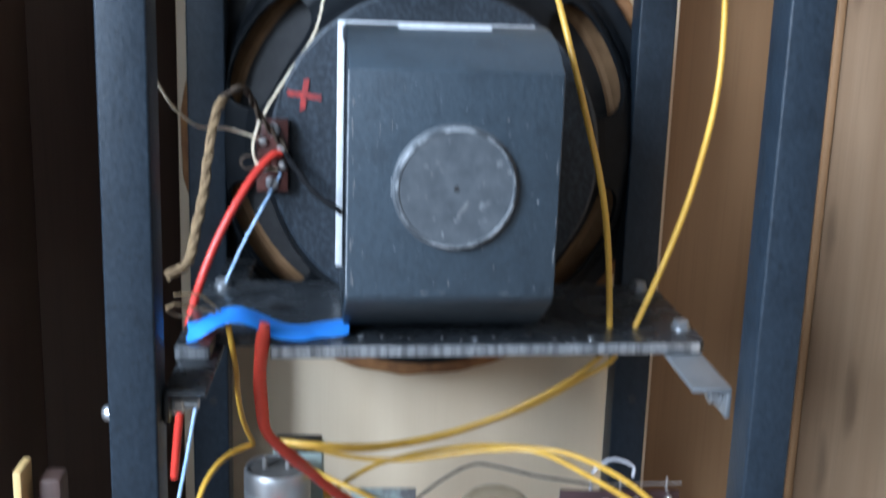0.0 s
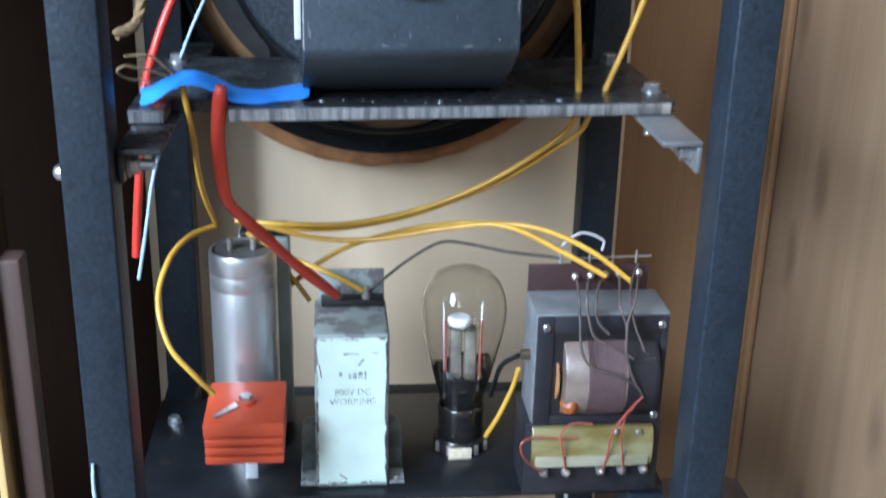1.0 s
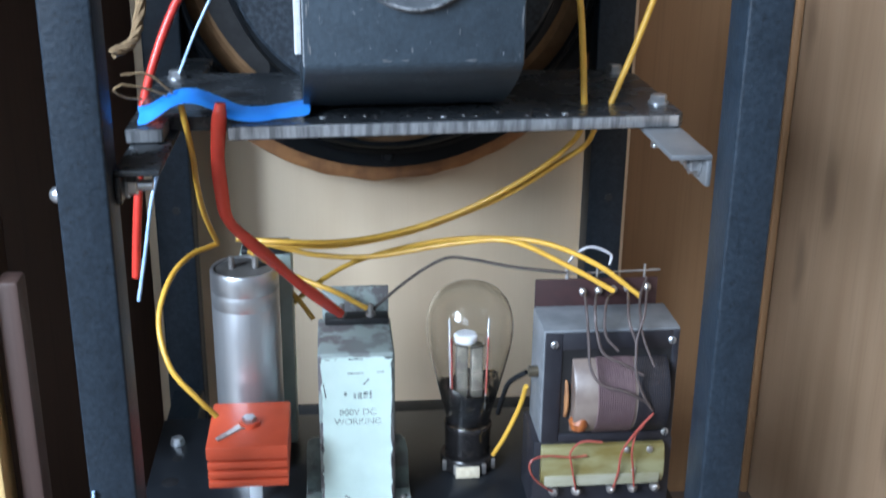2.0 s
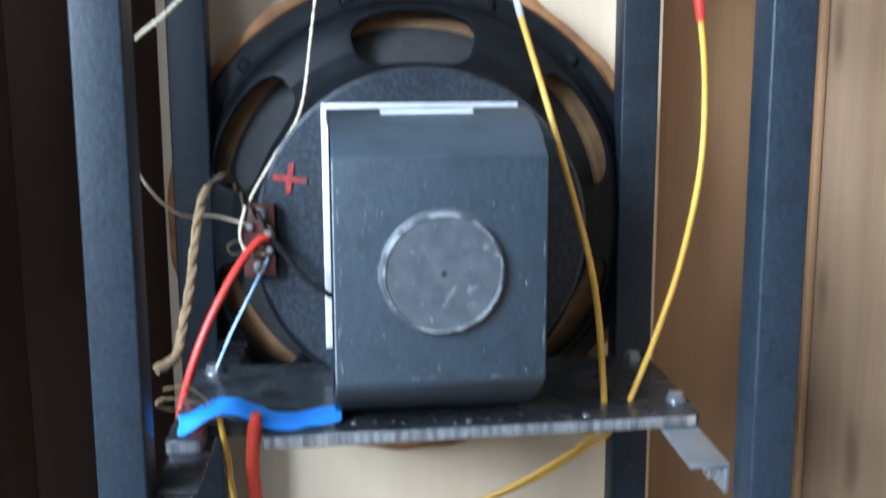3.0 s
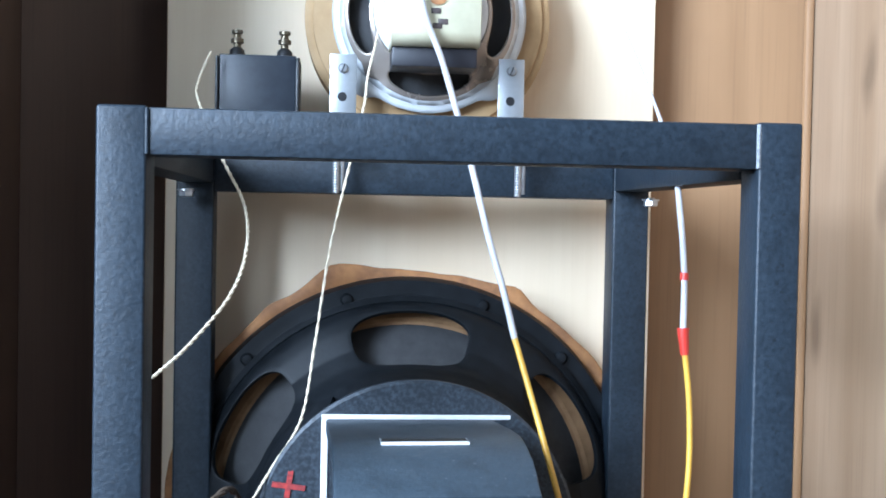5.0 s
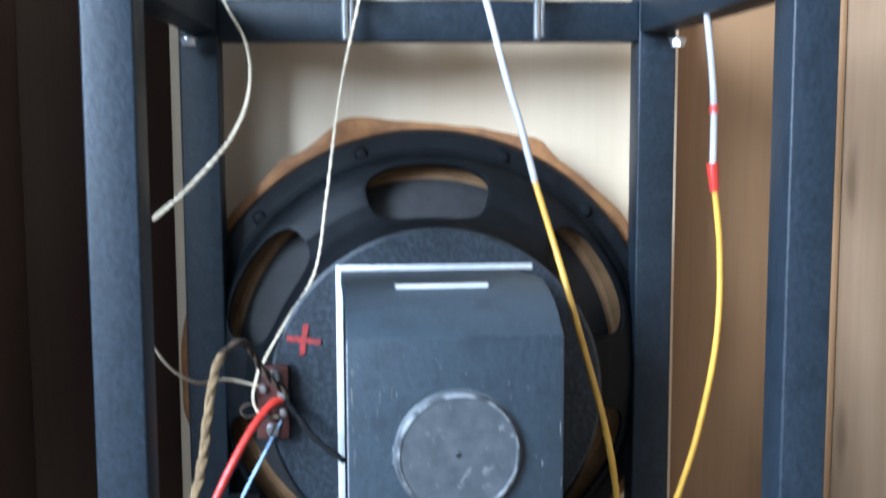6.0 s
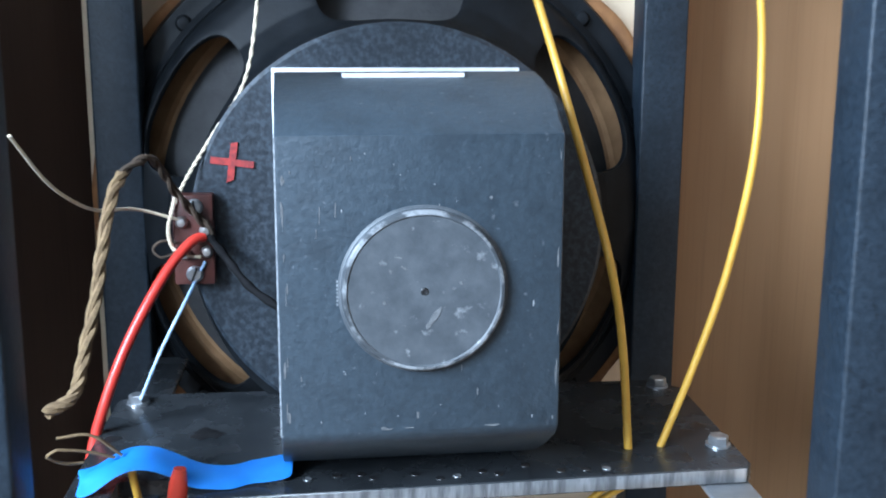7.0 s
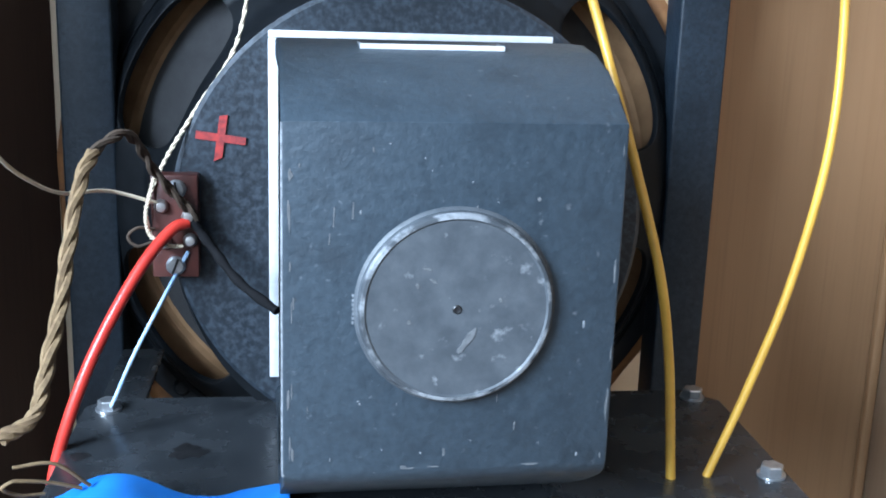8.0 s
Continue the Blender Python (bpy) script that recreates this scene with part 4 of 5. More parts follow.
lettering("800V DC", -0.0325, 0.2738, 0.0060, 0.6852, px, INK)
lettering("WORKING", -0.0325, 0.2672, 0.0060, 0.6852, px, INK)
for xa, xb, za, zb in ((-0.0385, -0.0290, 0.3020, 0.3028), (-0.0205, -0.0160, 0.3025, 0.3032), (-0.0410, -0.0392, 0.2870, 0.2895), (-0.0352, -0.0335, 0.2850, 0.2890), (-0.0325, -0.0300, 0.2848, 0.2893), (-0.0290, -0.0262, 0.2852, 0.2897), (-0.0252, -0.0240, 0.2850, 0.2905)):
    part("print_bar", box(xa, xb, 0.6851, 0.6854, za, zb), INK, px, smooth=False)

# rectifier valve in its socket
vx, vy = 0.0425, 0.736
val = thing("rectifier_valve", (vx, vy, ZE), "clear glass rectifier valve with a black base", "valve")
prof = [(0.0142, 0.237), (0.0148, 0.2425), (0.0166, 0.250), (0.0188, 0.2585), (0.0216, 0.270), (0.0246, 0.282), (0.0271, 0.2935), (0.0286, 0.304), (0.0287, 0.312), (0.0273, 0.3205), (0.0240, 0.3282), (0.0190, 0.3338), (0.0125, 0.3370), (0.006, 0.3383), (0, 0.3387)]
env = part("glass_envelope", lathe(prof, (vx, vy, 0), (0, 0, 1), 56), CLEAR, val)
so = env.modifiers.new("thickness", "SOLIDIFY")
so.thickness, so.offset = 0.0009, -1
env.visible_shadow = False
part("base", lathe([(0, 0.216), (0.0146, 0.216), (0.0153, 0.2175), (0.0156, 0.2345), (0.0161, 0.2360), (0.0161, 0.2385), (0.0154, 0.2395), (0.0143, 0.2385), (0.0, 0.2385)], (vx, vy, 0), (0, 0, 1), 48), BAKELITE, val, "glossy black bakelite base")
gb = lathe([(0.0140, 0.2405), (0.0146, 0.2440), (0.0160, 0.2500), (0.0181, 0.2580), (0.0197, 0.2645), (0.0206, 0.2680)], (vx, vy, 0), (0, 0, 1), 40)
for v in gb.verts:
    if v.co.z > 0.2660:
        a = math.atan2(v.co.y - vy, v.co.x - vx)
        v.co.z += 0.0030 * math.sin(2 * a + 0.6) + 0.0016 * math.sin(5 * a)
band = part("getter_band", gb, SMOKE, val, "dark smoky film inside the glass")
so = band.modifiers.new("thickness", "SOLIDIFY")
so.thickness, so.offset = 0.0004, -1
for dx in (-0.0050, 0.0050):
    an = part("anode", box(vx + dx - 0.0040, vx + dx + 0.0040, vy - 0.004, vy + 0.004, 0.258, 0.2965, 0.002), ANODE, val)
    for k in range(3):
        part("anode_rib", box(vx + dx - 0.0044, vx + dx + 0.0044, vy - 0.0044, vy - 0.0036, 0.264 + 0.012 * k, 0.2652 + 0.012 * k, 0.0003), ANODE, an)
part("mica_disc", lathe([(0, 0), (0.0125, 0), (0.0125, 0.0006), (0, 0.0006)], (vx, vy, 0.2985), (0, 0, 1), 28), CLEAR, val)
# cup coloured near white to show the window's reflection
part("getter_cup", lathe([(0.0060, 0), (0.0076, 0.0008), (0.0080, 0.0040), (0.0066, 0.0056), (0, 0.0060)], (vx - 0.003, vy - 0.004, 0.3000), (0, 0, 1), 24), GETTER, val, "getter cup whitened for a bright reflection")
for dx in (-0.0165, 0.0155):
    part("support_wire", rod((vx + dx * 0.7, vy - 0.006, 0.262), (vx + dx * 0.76, vy - 0.006, 0.303), 0.0007, 8), COPPERW, val, "reddish wire")
    part("support_wire", rod((vx + dx * 0.72, vy, 0.245), (vx + dx * 0.82, vy, 0.314), 0.0006, 8), GETTER, val)
part("stem_press", lathe([(0.008, 0.239), (0.0075, 0.250), (0.005, 0.259), (0, 0.260)], (vx, vy, 0), (0, 0, 1), 24), CLEAR, val)
soc = thing("valve_socket", (vx, vy, ZE), "black valve socket with solder tags and a paper tag", "socket")
part("body", lathe([(0, 0), (0.0180, 0), (0.0185, 0.001), (0.0185, 0.0085), (0.0175, 0.010), (0, 0.010)], (vx, vy, ZE), (0, 0, 1), 40), BAKELITE, soc)
for k in range(5):
    a = math.radians(-150 + 30 * k)
    part("solder_tag", box(vx + 0.0188 * math.cos(a) - 0.0016, vx + 0.0188 * math.cos(a) + 0.0016, vy + 0.0188 * math.sin(a) - 0.001, vy + 0.0188 * math.sin(a) + 0.001, ZE + 0.001, ZE + 0.0085, 0.0005), SOLDER, soc)
part("paper_tag", box(vx - 0.010, vx + 0.006, vy - 0.0206, vy - 0.0199, ZE + 0.0005, ZE + 0.009, 0.0002), CREAM, soc, "small stained paper tag")

# transformer
tx = thing("transformer", (0.121, 0.70, ZE), "open frame iron core transformer with terminal boards", "transformer")
X0, X1, Y0, Y1, Z0, Z1 = 0.079, 0.163, 0.668, 0.708, 0.222, 0.334
bm = box(X0, X1, Y0 + 0.002, Y1, 0.258, Z1, 0.0012)
part("core", bm, IRON, tx, "grey laminated iron core")
wx0, wx1, wz0, wz1 = 0.0905, 0.158, 0.2645, 0.3215
fr = bmesh.new()
box(X0 + 0.001, wx0, Y0, Y0 + 0.0019, 0.259, Z1 - 0.0012, 0.0006, bm=fr)
box(wx1, X1 - 0.001, Y0, Y0 + 0.0019, 0.259, Z1 - 0.0012, 0.0006, bm=fr)
box(wx0, wx1, Y0, Y0 + 0.0019, wz1, Z1 - 0.0012, 0.0006, bm=fr)
box(wx0, wx1, Y0, Y0 + 0.0019, 0.259, wz0, 0.0006, bm=fr)
part("end_frame", fr, IRONB, tx, "black painted clamping frame")
part("winding_window", box(wx0, wx1, Y0 + 0.0010, Y0 + 0.0019, wz0, wz1), SOOT, tx)
for x, z in ((X0 + 0.0065, Z1 - 0.0085), (X1 - 0.0055, Z1 - 0.0075), (X1 - 0.0055, 0.264)):
    screw((x, Y0, z), (0, -1, 0), 0.0024, tx)
zc, yc = 0.2905, Y0 + 0.0150
coil = part("coil", lathe([(0, 0), (0.0278, 0), (0.0287, 0.0012), (0.0290, 0.0560), (0.0280, 0.0585), (0, 0.0585)], (0.0970, yc, zc), (1, 0, 0), 40), WINDPAPER, tx, "varnished paper covered coil")
bm = bmesh.new()
for k in range(17):
    x = 0.1110 + 0.00135 * k
    lathe([(0.0287, 0), (0.0296, 0.0003), (0.0296, 0.0008), (0.0287, 0.0011)], (x, yc, zc), (1, 0, 0), 36, bm)
part("winding", bm, WINDING, coil, "purple-brown enamelled wire turns", kind="stuff")
bm = bmesh.new()
for k in range(18):
    x = 0.1355 + 0.0011 * k
    lathe([(0.0287, 0), (0.0295, 0.0003), (0.0295, 0.0007), (0.0287, 0.001)], (x, yc, zc), (1, 0, 0), 36, bm)
part("winding", bm, IRONB, coil, kind="stuff")
part("cheek", lathe([(0, 0), (0.0165, 0), (0.0168, 0.0008), (0.0165, 0.0016), (0, 0.0016)], (0.0932, yc - 0.003, zc - 0.002), (1, 0, 0), 32), GASKET, tx, "brown fibre disc")
vr = lathe([(0, -0.006), (0.0045, -0.0045), (0.0062, 0), (0.0050, 0.0040), (0.002, 0.0075), (0, 0.008)], (0.1015, yc - 0.0218, 0.2765), (0.15, 0.1, 1), 24)
for v in vr.verts:
    v.co += Vector((math.sin(v.co.z * 450), math.cos(v.co.x * 400), math.sin(v.co.x * 500))) * 0.0005
part("varnish_drip", vr, VARNISH, coil, "orange-brown varnish drip")
prof = [(Y0 + 0.002, 0.2285), (Y0 - 0.0018, 0.2290), (Y0 - 0.0040, 0.2325), (Y0 - 0.0048, 0.2380), (Y0 - 0.0044, 0.2460), (Y0 - 0.0030, 0.2530), (Y0 - 0.0010, 0.2562), (Y0 + 0.002, 0.2565)]
lb = part("lower_board", prism(prof, "x", X0 + 0.001, X1 - 0.005, bevel=0.0008), STRIP, tx, "glossy amber wax-dipped board")
# strip added as the light reflection low on the board
part("reflection_strip", prism([(Y0 - 0.0045, 0.2300), (Y0 - 0.0053, 0.2335), (Y0 - 0.0056, 0.2380), (Y0 - 0.0040, 0.2380), (Y0 - 0.0032, 0.2310)], "x", X0 + 0.003, X1 - 0.008, bevel=0.0004), PALEGLOSS, lb, "pale cream strip for the reflection along the lower edge")
part("foot", box(X0 - 0.003, X1 + 0.001, Y0 + 0.003, Y1 + 0.004, ZE + 0.0001, 0.2579, 0.001), IRONB, tx)
tbd = part("top_board", box(X0 + 0.001, X1 - 0.005, 0.7085, 0.7110, 0.318, 0.351, 0.0006), MAROON, tx, "maroon terminal board")
for k, x in enumerate((0.1100, 0.1200, 0.1295, 0.1385, 0.1510)):
    part("solder_lug", lathe([(0.0024, 0), (0.0026, 0.002), (0.0014, 0.0036), (0, 0.004)], (x, 0.7085, 0.343 + 0.0006 * k), (0, -1, 0), 10), SOLDER, tbd)
part("tie_wire", rod((0.100, 0.7120, 0.3535), (0.160, 0.7120, 0.3550), 0.0006, 6), SOLDER, tbd)
for x in (0.101, 0.1195, 0.150):
    part("pin", rod((x, 0.7118, 0.345), (x, 0.7118, 0.359), 0.0008, 8), SOLDER, tbd)
rng = random.Random(12)
for x in (0.0890, 0.1030, 0.1260, 0.1400, 0.1540):
    lug = lathe([(0.0016, -0.002), (0.0030, 0), (0.0033, 0.002), (0.0024, 0.0042), (0.0010, 0.0058), (0, 0.0060)], (x, 0.6690, 0.2235 + rng.uniform(-0.0006, 0.0006)), (rng.uniform(-0.4, 0.4), -1, 0.5), 12)
    for v in lug.verts:
        v.co += Vector((rng.uniform(-1, 1), rng.uniform(-1, 1), rng.uniform(-1, 1))) * 0.00045
    part("solder_blob", lug, SOLDER, tx)
for x, z in ((0.1335, 0.2540), (0.1480, 0.2535), (0.1385, 0.2395)):
    part("solder_blob", lathe([(0.0018, 0), (0.0022, 0.001), (0.0012, 0.0022), (0, 0.0024)], (x, Y0 - 0.0030, z), (0, -1, 0.2), 10), SOLDER, lb)
part("foot_board", box(X0 - 0.001, X1 - 0.001, 0.6765, 0.680, ZE + 0.0002, ZE + 0.0180, 0.0006), SOOT, tx)
part("side_stud", rod((X0 + 0.001, 0.684, 0.3005), (X0 - 0.006, 0.684, 0.3005), 0.0035, 12), BRASS, tx)

# ---------------------------------------------------------------- on top of the stand
blk = thing("block_capacitor", (-0.1185, 0.885, 0.82), "black block capacitor with two brass terminals", "capacitor")
part("case", box(-0.1465, -0.0905, 0.873, 0.907, 0.82, 0.8865, 0.001), BLUEBLACK, blk)
for xa, xb in ((-0.1490, -0.1466), (-0.0904, -0.0880)):
    part("end_plate", box(xa, xb, 0.871, 0.909, 0.82, 0.885, 0.0006), SOOT, blk)
for x in (-0.1350, -0.1000):
    t = part("terminal", lathe([(0.0062, 0), (0.0055, 0.005), (0.0035, 0.007), (0.0028, 0.0075), (0.0028, 0.010), (0.0048, 0.0105), (0.0048, 0.0135), (0.003, 0.014), (0.0026, 0.017), (0.0042, 0.0175), (0.0042, 0.020), (0, 0.0205)], (x, 0.890, 0.8865), (0, 0, 1), 20), [SOOT, BRASS], blk, "brass terminal on a black collar")
    for poly in t.data.polygons:
        if poly.center.z > 0.8865 + 0.0072:
            poly.material_index = 1

ux, uz, uy = 0.0085, 0.9225, 0.872
twe = thing("small_loudspeaker", (ux, uy, 0.82), "small silver framed loudspeaker on two metal brackets", "loudspeaker")
part("backing_ring", lathe([(0.050, 0.0525), (0.093, 0.0525), (0.0945, 0.051), (0.0945, 0.013), (0.0915, 0.0115), (0.0885, 0.0115), (0.088, 0.0085), (0.085, 0.0075), (0.050, 0.0075)], (ux, uy + 0.02, uz), (0, 1, 0), 80), CORKRING, twe, "layered tan fibre ring")
bm = bmesh.new()
SEG = 120
def ear(a):
    d = abs((math.degrees(a) + 360) % 90 - 45)
    return 0.0735 + 0.0085 * max(0.0, 1 - (d / 13.0) ** 2)


def dish(r, a):
    return bm.verts.new((ux + r * math.sin(a), uy + float(np.interp(r, (0.036, 0.050, 0.060, 0.0665, 0.0690), (0.003, 0.0085, 0.013, 0.0165, 0.0185))), uz + r * math.cos(a)))


rings = [[dish(r, 2 * math.pi * i / SEG) for i in range(SEG)] for r in (0.0675, 0.0685, 0.0700)]
rings.append([bm.verts.new((ux + ear(2 * math.pi * i / SEG) * math.sin(2 * math.pi * i / SEG), uy + 0.019, uz + ear(2 * math.pi * i / SEG) * math.cos(2 * math.pi * i / SEG))) for i in range(SEG)])
for q0, q1 in zip(rings, rings[1:]):
    for i in range(SEG):
        bm.faces.new((q0[i], q0[(i + 1) % SEG], q1[(i + 1) % SEG], q1[i]))
for sec in range(4):
    loops = []
    for k in range(80):
        f = 2 * math.pi * (k + 0.5) / 80
        cx, cy = math.cos(f), math.sin(f)
        win_r = (abs(cx) ** 2.6 + abs(cy) ** 2.6) ** (-1 / 2.6)
        edge = 1 / max(abs(cx), abs(cy))
        loops.append([dish(0.0545 + (1 - u) * win_r * cy * 0.0076 + u * edge * cy * 0.013 - (1 - u) * 0.001, math.radians(90 * sec) + (1 - u) * win_r * cx * math.radians(34) + u * edge * cx * math.radians(45)) for u in (0, 0.15, 0.5, 1.0)])
    for k in range(80):
        a, b = loops[k], loops[(k + 1) % 80]
        for m_ in range(3):
            bm.faces.new((a[m_], b[m_], b[m_ + 1], a[m_ + 1]))
bmesh.ops.remove_doubles(bm, verts=bm.verts, dist=0.0002)
fr = part("frame", bm, [CAST, BOWL], twe, "silver lacquered pressed frame")
# inner faces get the metal coloured with a brown reflection
for poly in fr.data.polygons:
    if math.hypot(poly.center.x - ux, poly.center.z - uz) < 0.0645:
        poly.material_index = 1
so = fr.modifiers.new("thickness", "SOLIDIFY")
so.thickness, so.offset = 0.0024, 0.0
part("cone", lathe([(0.020, 0.012), (0.045, 0.022), (0.066, 0.0265)], (ux, uy, uz), (0, 1, 0), 48), CONE, twe)
part("rear_hub", lathe([(0, 0), (0.040, 0), (0.0425, 0.0015), (0.0425, 0.006), (0, 0.006)], (ux, uy + 0.0012, uz), (0, 1, 0), 48), CAST, twe)
bm = prism([(0.872, 0.954), (0.832, 0.954), (0.8265, 0.9505), (0.8245, 0.945), (0.8245, 0.900), (0.8265, 0.8945), (0.832, 0.891), (0.872, 0.891), (0.872, 0.8965), (0.834, 0.8965), (0.830, 0.900), (0.830, 0.945), (0.834, 0.9485), (0.872, 0.9485)], "x", ux - 0.0315, ux + 0.0315, bevel=0.0006)
part("yoke", bm, GOLD, twe, "cream gold lacquered magnet strap")
part("coil_case", box(ux - 0.0305, ux + 0.0305, 0.836, 0.8715, 0.8765, 0.8908, 0.0015), IRONB, twe, "dark coil wrapping")
part("coil", rod((ux, 0.8302, uz), (ux, 0.872, uz), 0.022, 32), SOOT, twe)
part("pole_end", lathe([(0, 0), (0.0065, 0), (0.007, 0.0008), (0, 0.0012)], (ux + 0.0005, 0.8243, uz + 0.003), (0, -1, 0), 24), GASKET, twe, "round brown pole end")
for dx, dz in ((-0.004, -0.010), (0.001, -0.0175), (-0.003, -0.0205)):
    part("stamp", box(ux + dx, ux + dx + 0.007, 0.8242, 0.8248, uz + dz, uz + dz + 0.0040, 0.0002), DARKLEAD, twe)
for x in (-0.0560, 0.0685):
    br = part("bracket", box(x - 0.0098, x + 0.0098, 0.868, 0.8698, 0.82, 0.8885, 0.0007), ALU, twe, "flat aluminium bracket")
    part("foot", box(x - 0.0098, x + 0.0098, 0.840, 0.8679, 0.8202, 0.8220, 0.0006), ALU, br)
    screw((x, 0.868, 0.8780 if x < 0 else 0.8795), (0, -1, 0), 0.0036, twe, 0.4)
    part("hole", lathe([(0.0034, 0), (0.0030, 0.0004), (0, 0.0004)], (x - 0.0005, 0.868, 0.8572), (0, -1, 0), 18), SOOT, twe)
    bx = x - 0.004 if x < 0 else x + 0.004
    bolt((bx, 0.853, 0.822), (0, 0, 1), 0.0026, 0.003, 0.036, twe)
    bolt((bx + 0.004, 0.856, 0.822), (0, 0, 1), 0.0022, 0.002, 0.034, twe)

# ---------------------------------------------------------------- wires
def wire(name, bm, m, label):
    return tagged(part(name, bm, m), label, "wire", "wires")


wire("sleeved_wire", tube(curve_points([(-0.006, 0.819, 0.935), (-0.003, 0.818, 0.921), (0.002, 0.818, 0.904), (0.012, 0.817, 0.879), (0.022, 0.815, 0.846), (0.032, 0.800, 0.806), (0.042, 0.775, 0.756), (0.049, 0.760, 0.727), (0.056, 0.745, 0.693)]), 0.0023), SILICONE, "milky clear sleeve over a yellow wire")
wire("insulated_wire", tube(curve_points([(0.056, 0.745, 0.693), (0.067, 0.722, 0.648), (0.074, 0.710, 0.619), (0.079, 0.700, 0.597), (0.0890, 0.688, 0.555), (0.0950, 0.685, 0.518), (0.0985, 0.6812, 0.4692)]), 0.0020), YELLOW, "yellow insulated wire running down to the plate")
wire("sleeved_wire", tube(curve_points([(0.137, 0.800, 0.900), (0.151, 0.770, 0.847), (0.153, 0.730, 0.804), (0.152, 0.710, 0.772), (0.152, 0.700, 0.737), (0.150, 0.693, 0.702)]), lambda u: 0.0009 + 0.0011 * min(1.0, max(0.0, (u - 0.15) / 0.25))), SILICONE, "milky clear sleeve with a red band")
wire("insulated_wire", tube(curve_points([(0.150, 0.693, 0.702), (0.1542, 0.690, 0.656), (0.152, 0.685, 0.606), (0.1420, 0.684, 0.552), (0.1282, 0.6835, 0.507), (0.1140, 0.6825, 0.4692)]), 0.0018), YELLOW, "yellow insulated wire hanging beside the post")
wire("cotton_wire", twisted(curve_points([(-0.151, 0.860, 0.886), (-0.158, 0.850, 0.864), (-0.157, 0.840, 0.849), (-0.133, 0.780, 0.804), (-0.115, 0.730, 0.775), (-0.111, 0.700, 0.748), (-0.118, 0.675, 0.723), (-0.137, 0.650, 0.698), (-0.154, 0.635, 0.682)], 14), 0.00068, 30), CREAM, "loose cream cotton covered wire with a free end")
wire("cotton_wire", twisted(curve_points([(-0.026, 0.862, 0.940), (-0.027, 0.860, 0.928), (-0.033, 0.855, 0.895), (-0.0385, 0.848, 0.870), (-0.041, 0.835, 0.848), (-0.050, 0.806, 0.808), (-0.063, 0.790, 0.747), (-0.072, 0.785, 0.683), (-0.080, 0.780, 0.635), (-0.098, 0.770, 0.605), (-0.111, 0.760, 0.583), (-0.118, 0.755, 0.565), (-0.117, 0.760, 0.550)], 14), 0.0006, 40), CREAM, "cream cotton covered wire down to the terminal board")
wire("cotton_wire", tube(curve_points([(-0.165, 0.660, 0.619), (-0.158, 0.680, 0.599), (-0.153, 0.700, 0.587), (-0.145, 0.720, 0.578), (-0.132, 0.745, 0.574), (-0.112, 0.757, 0.566)]), 0.0008), CREAM, "cream cotton covered wire with a free end")
wire("insulated_wire", tube(curve_points([(-0.100, 0.757, 0.560), (-0.091, 0.755, 0.548), (-0.079, 0.745, 0.535), (-0.062, 0.730, 0.526)]), lambda u: 0.0021 + 0.0003 * math.sin(31 * u)), BLACKW, "black wire from the terminal board to the coil")
wire("insulated_wire", tube(curve_points([(-0.101, 0.756, 0.558), (-0.107, 0.752, 0.556), (-0.117, 0.743, 0.545), (-0.128, 0.733, 0.527), (-0.138, 0.726, 0.507), (-0.1465, 0.721, 0.485), (-0.1530, 0.718, 0.463), (-0.1560, 0.712, 0.440), (-0.1580, 0.706, 0.413), (-0.1605, 0.704, 0.388), (-0.1630, 0.704, 0.362)]), 0.0026), REDW, "red insulated wire bending down past the plate")
wire("insulated_wire", tube(curve_points([(-0.101, 0.757, 0.545), (-0.111, 0.756, 0.526), (-0.125, 0.755, 0.499), (-0.136, 0.755, 0.474)]), 0.0009), BLUEW, "thin pale blue wire to the plate bolt")
wire("insulated_wire", tube(curve_points([(-0.137, 0.650, 0.443), (-0.141, 0.645, 0.427), (-0.145, 0.640, 0.403), (-0.151, 0.640, 0.373)]), 0.0010), BLUEW, "thin pale blue wire below the plate")
wire("sleeved_wire", tube(curve_points([(-0.102, 0.648, 0.480), (-0.1035, 0.648, 0.468), (-0.105, 0.648, 0.450), (-0.104, 0.648, 0.431), (-0.1015, 0.649, 0.4155), (-0.092, 0.657, 0.4005), (-0.081, 0.675, 0.382), (-0.069, 0.693, 0.362), (-0.056, 0.711, 0.343), (-0.042, 0.728, 0.324)]), lambda u: 0.0018 + 0.0024 * math.sin(math.pi * min(0.8, u * 2.2 + 0.08)) ** 0.7 + 0.0004 * math.sin(23 * u)), REDSLEEVE, "thick glossy red sleeve from plate to capacitor")
wire("insulated_wire", tube(curve_points([(-0.123, 0.652, 0.479), (-0.1205, 0.654, 0.462), (-0.1195, 0.662, 0.446), (-0.121, 0.682, 0.426), (-0.121, 0.710, 0.398), (-0.118, 0.742, 0.369)]), 0.0017), YELLOW, "yellow insulated wire sagging between the components")
wire("insulated_wire", tube(curve_points([(-0.118, 0.745, 0.367), (-0.133, 0.725, 0.367), (-0.143, 0.700, 0.361), (-0.148, 0.680, 0.343), (-0.141, 0.665, 0.320), (-0.126, 0.660, 0.302), (-0.116, 0.662, 0.289)]), 0.0017), YELLOW, "yellow insulated wire sagging between the components")
wire("insulated_wire", tube(curve_points([(0.103, 0.700, 0.452), (0.100, 0.715, 0.438), (0.086, 0.725, 0.421), (0.059, 0.735, 0.400), (0.031, 0.740, 0.385), (-0.005, 0.742, 0.373), (-0.041, 0.738, 0.369), (-0.077, 0.735, 0.371), (-0.106, 0.742, 0.371)]), 0.0017), YELLOW, "yellow insulated wire sagging between the components")
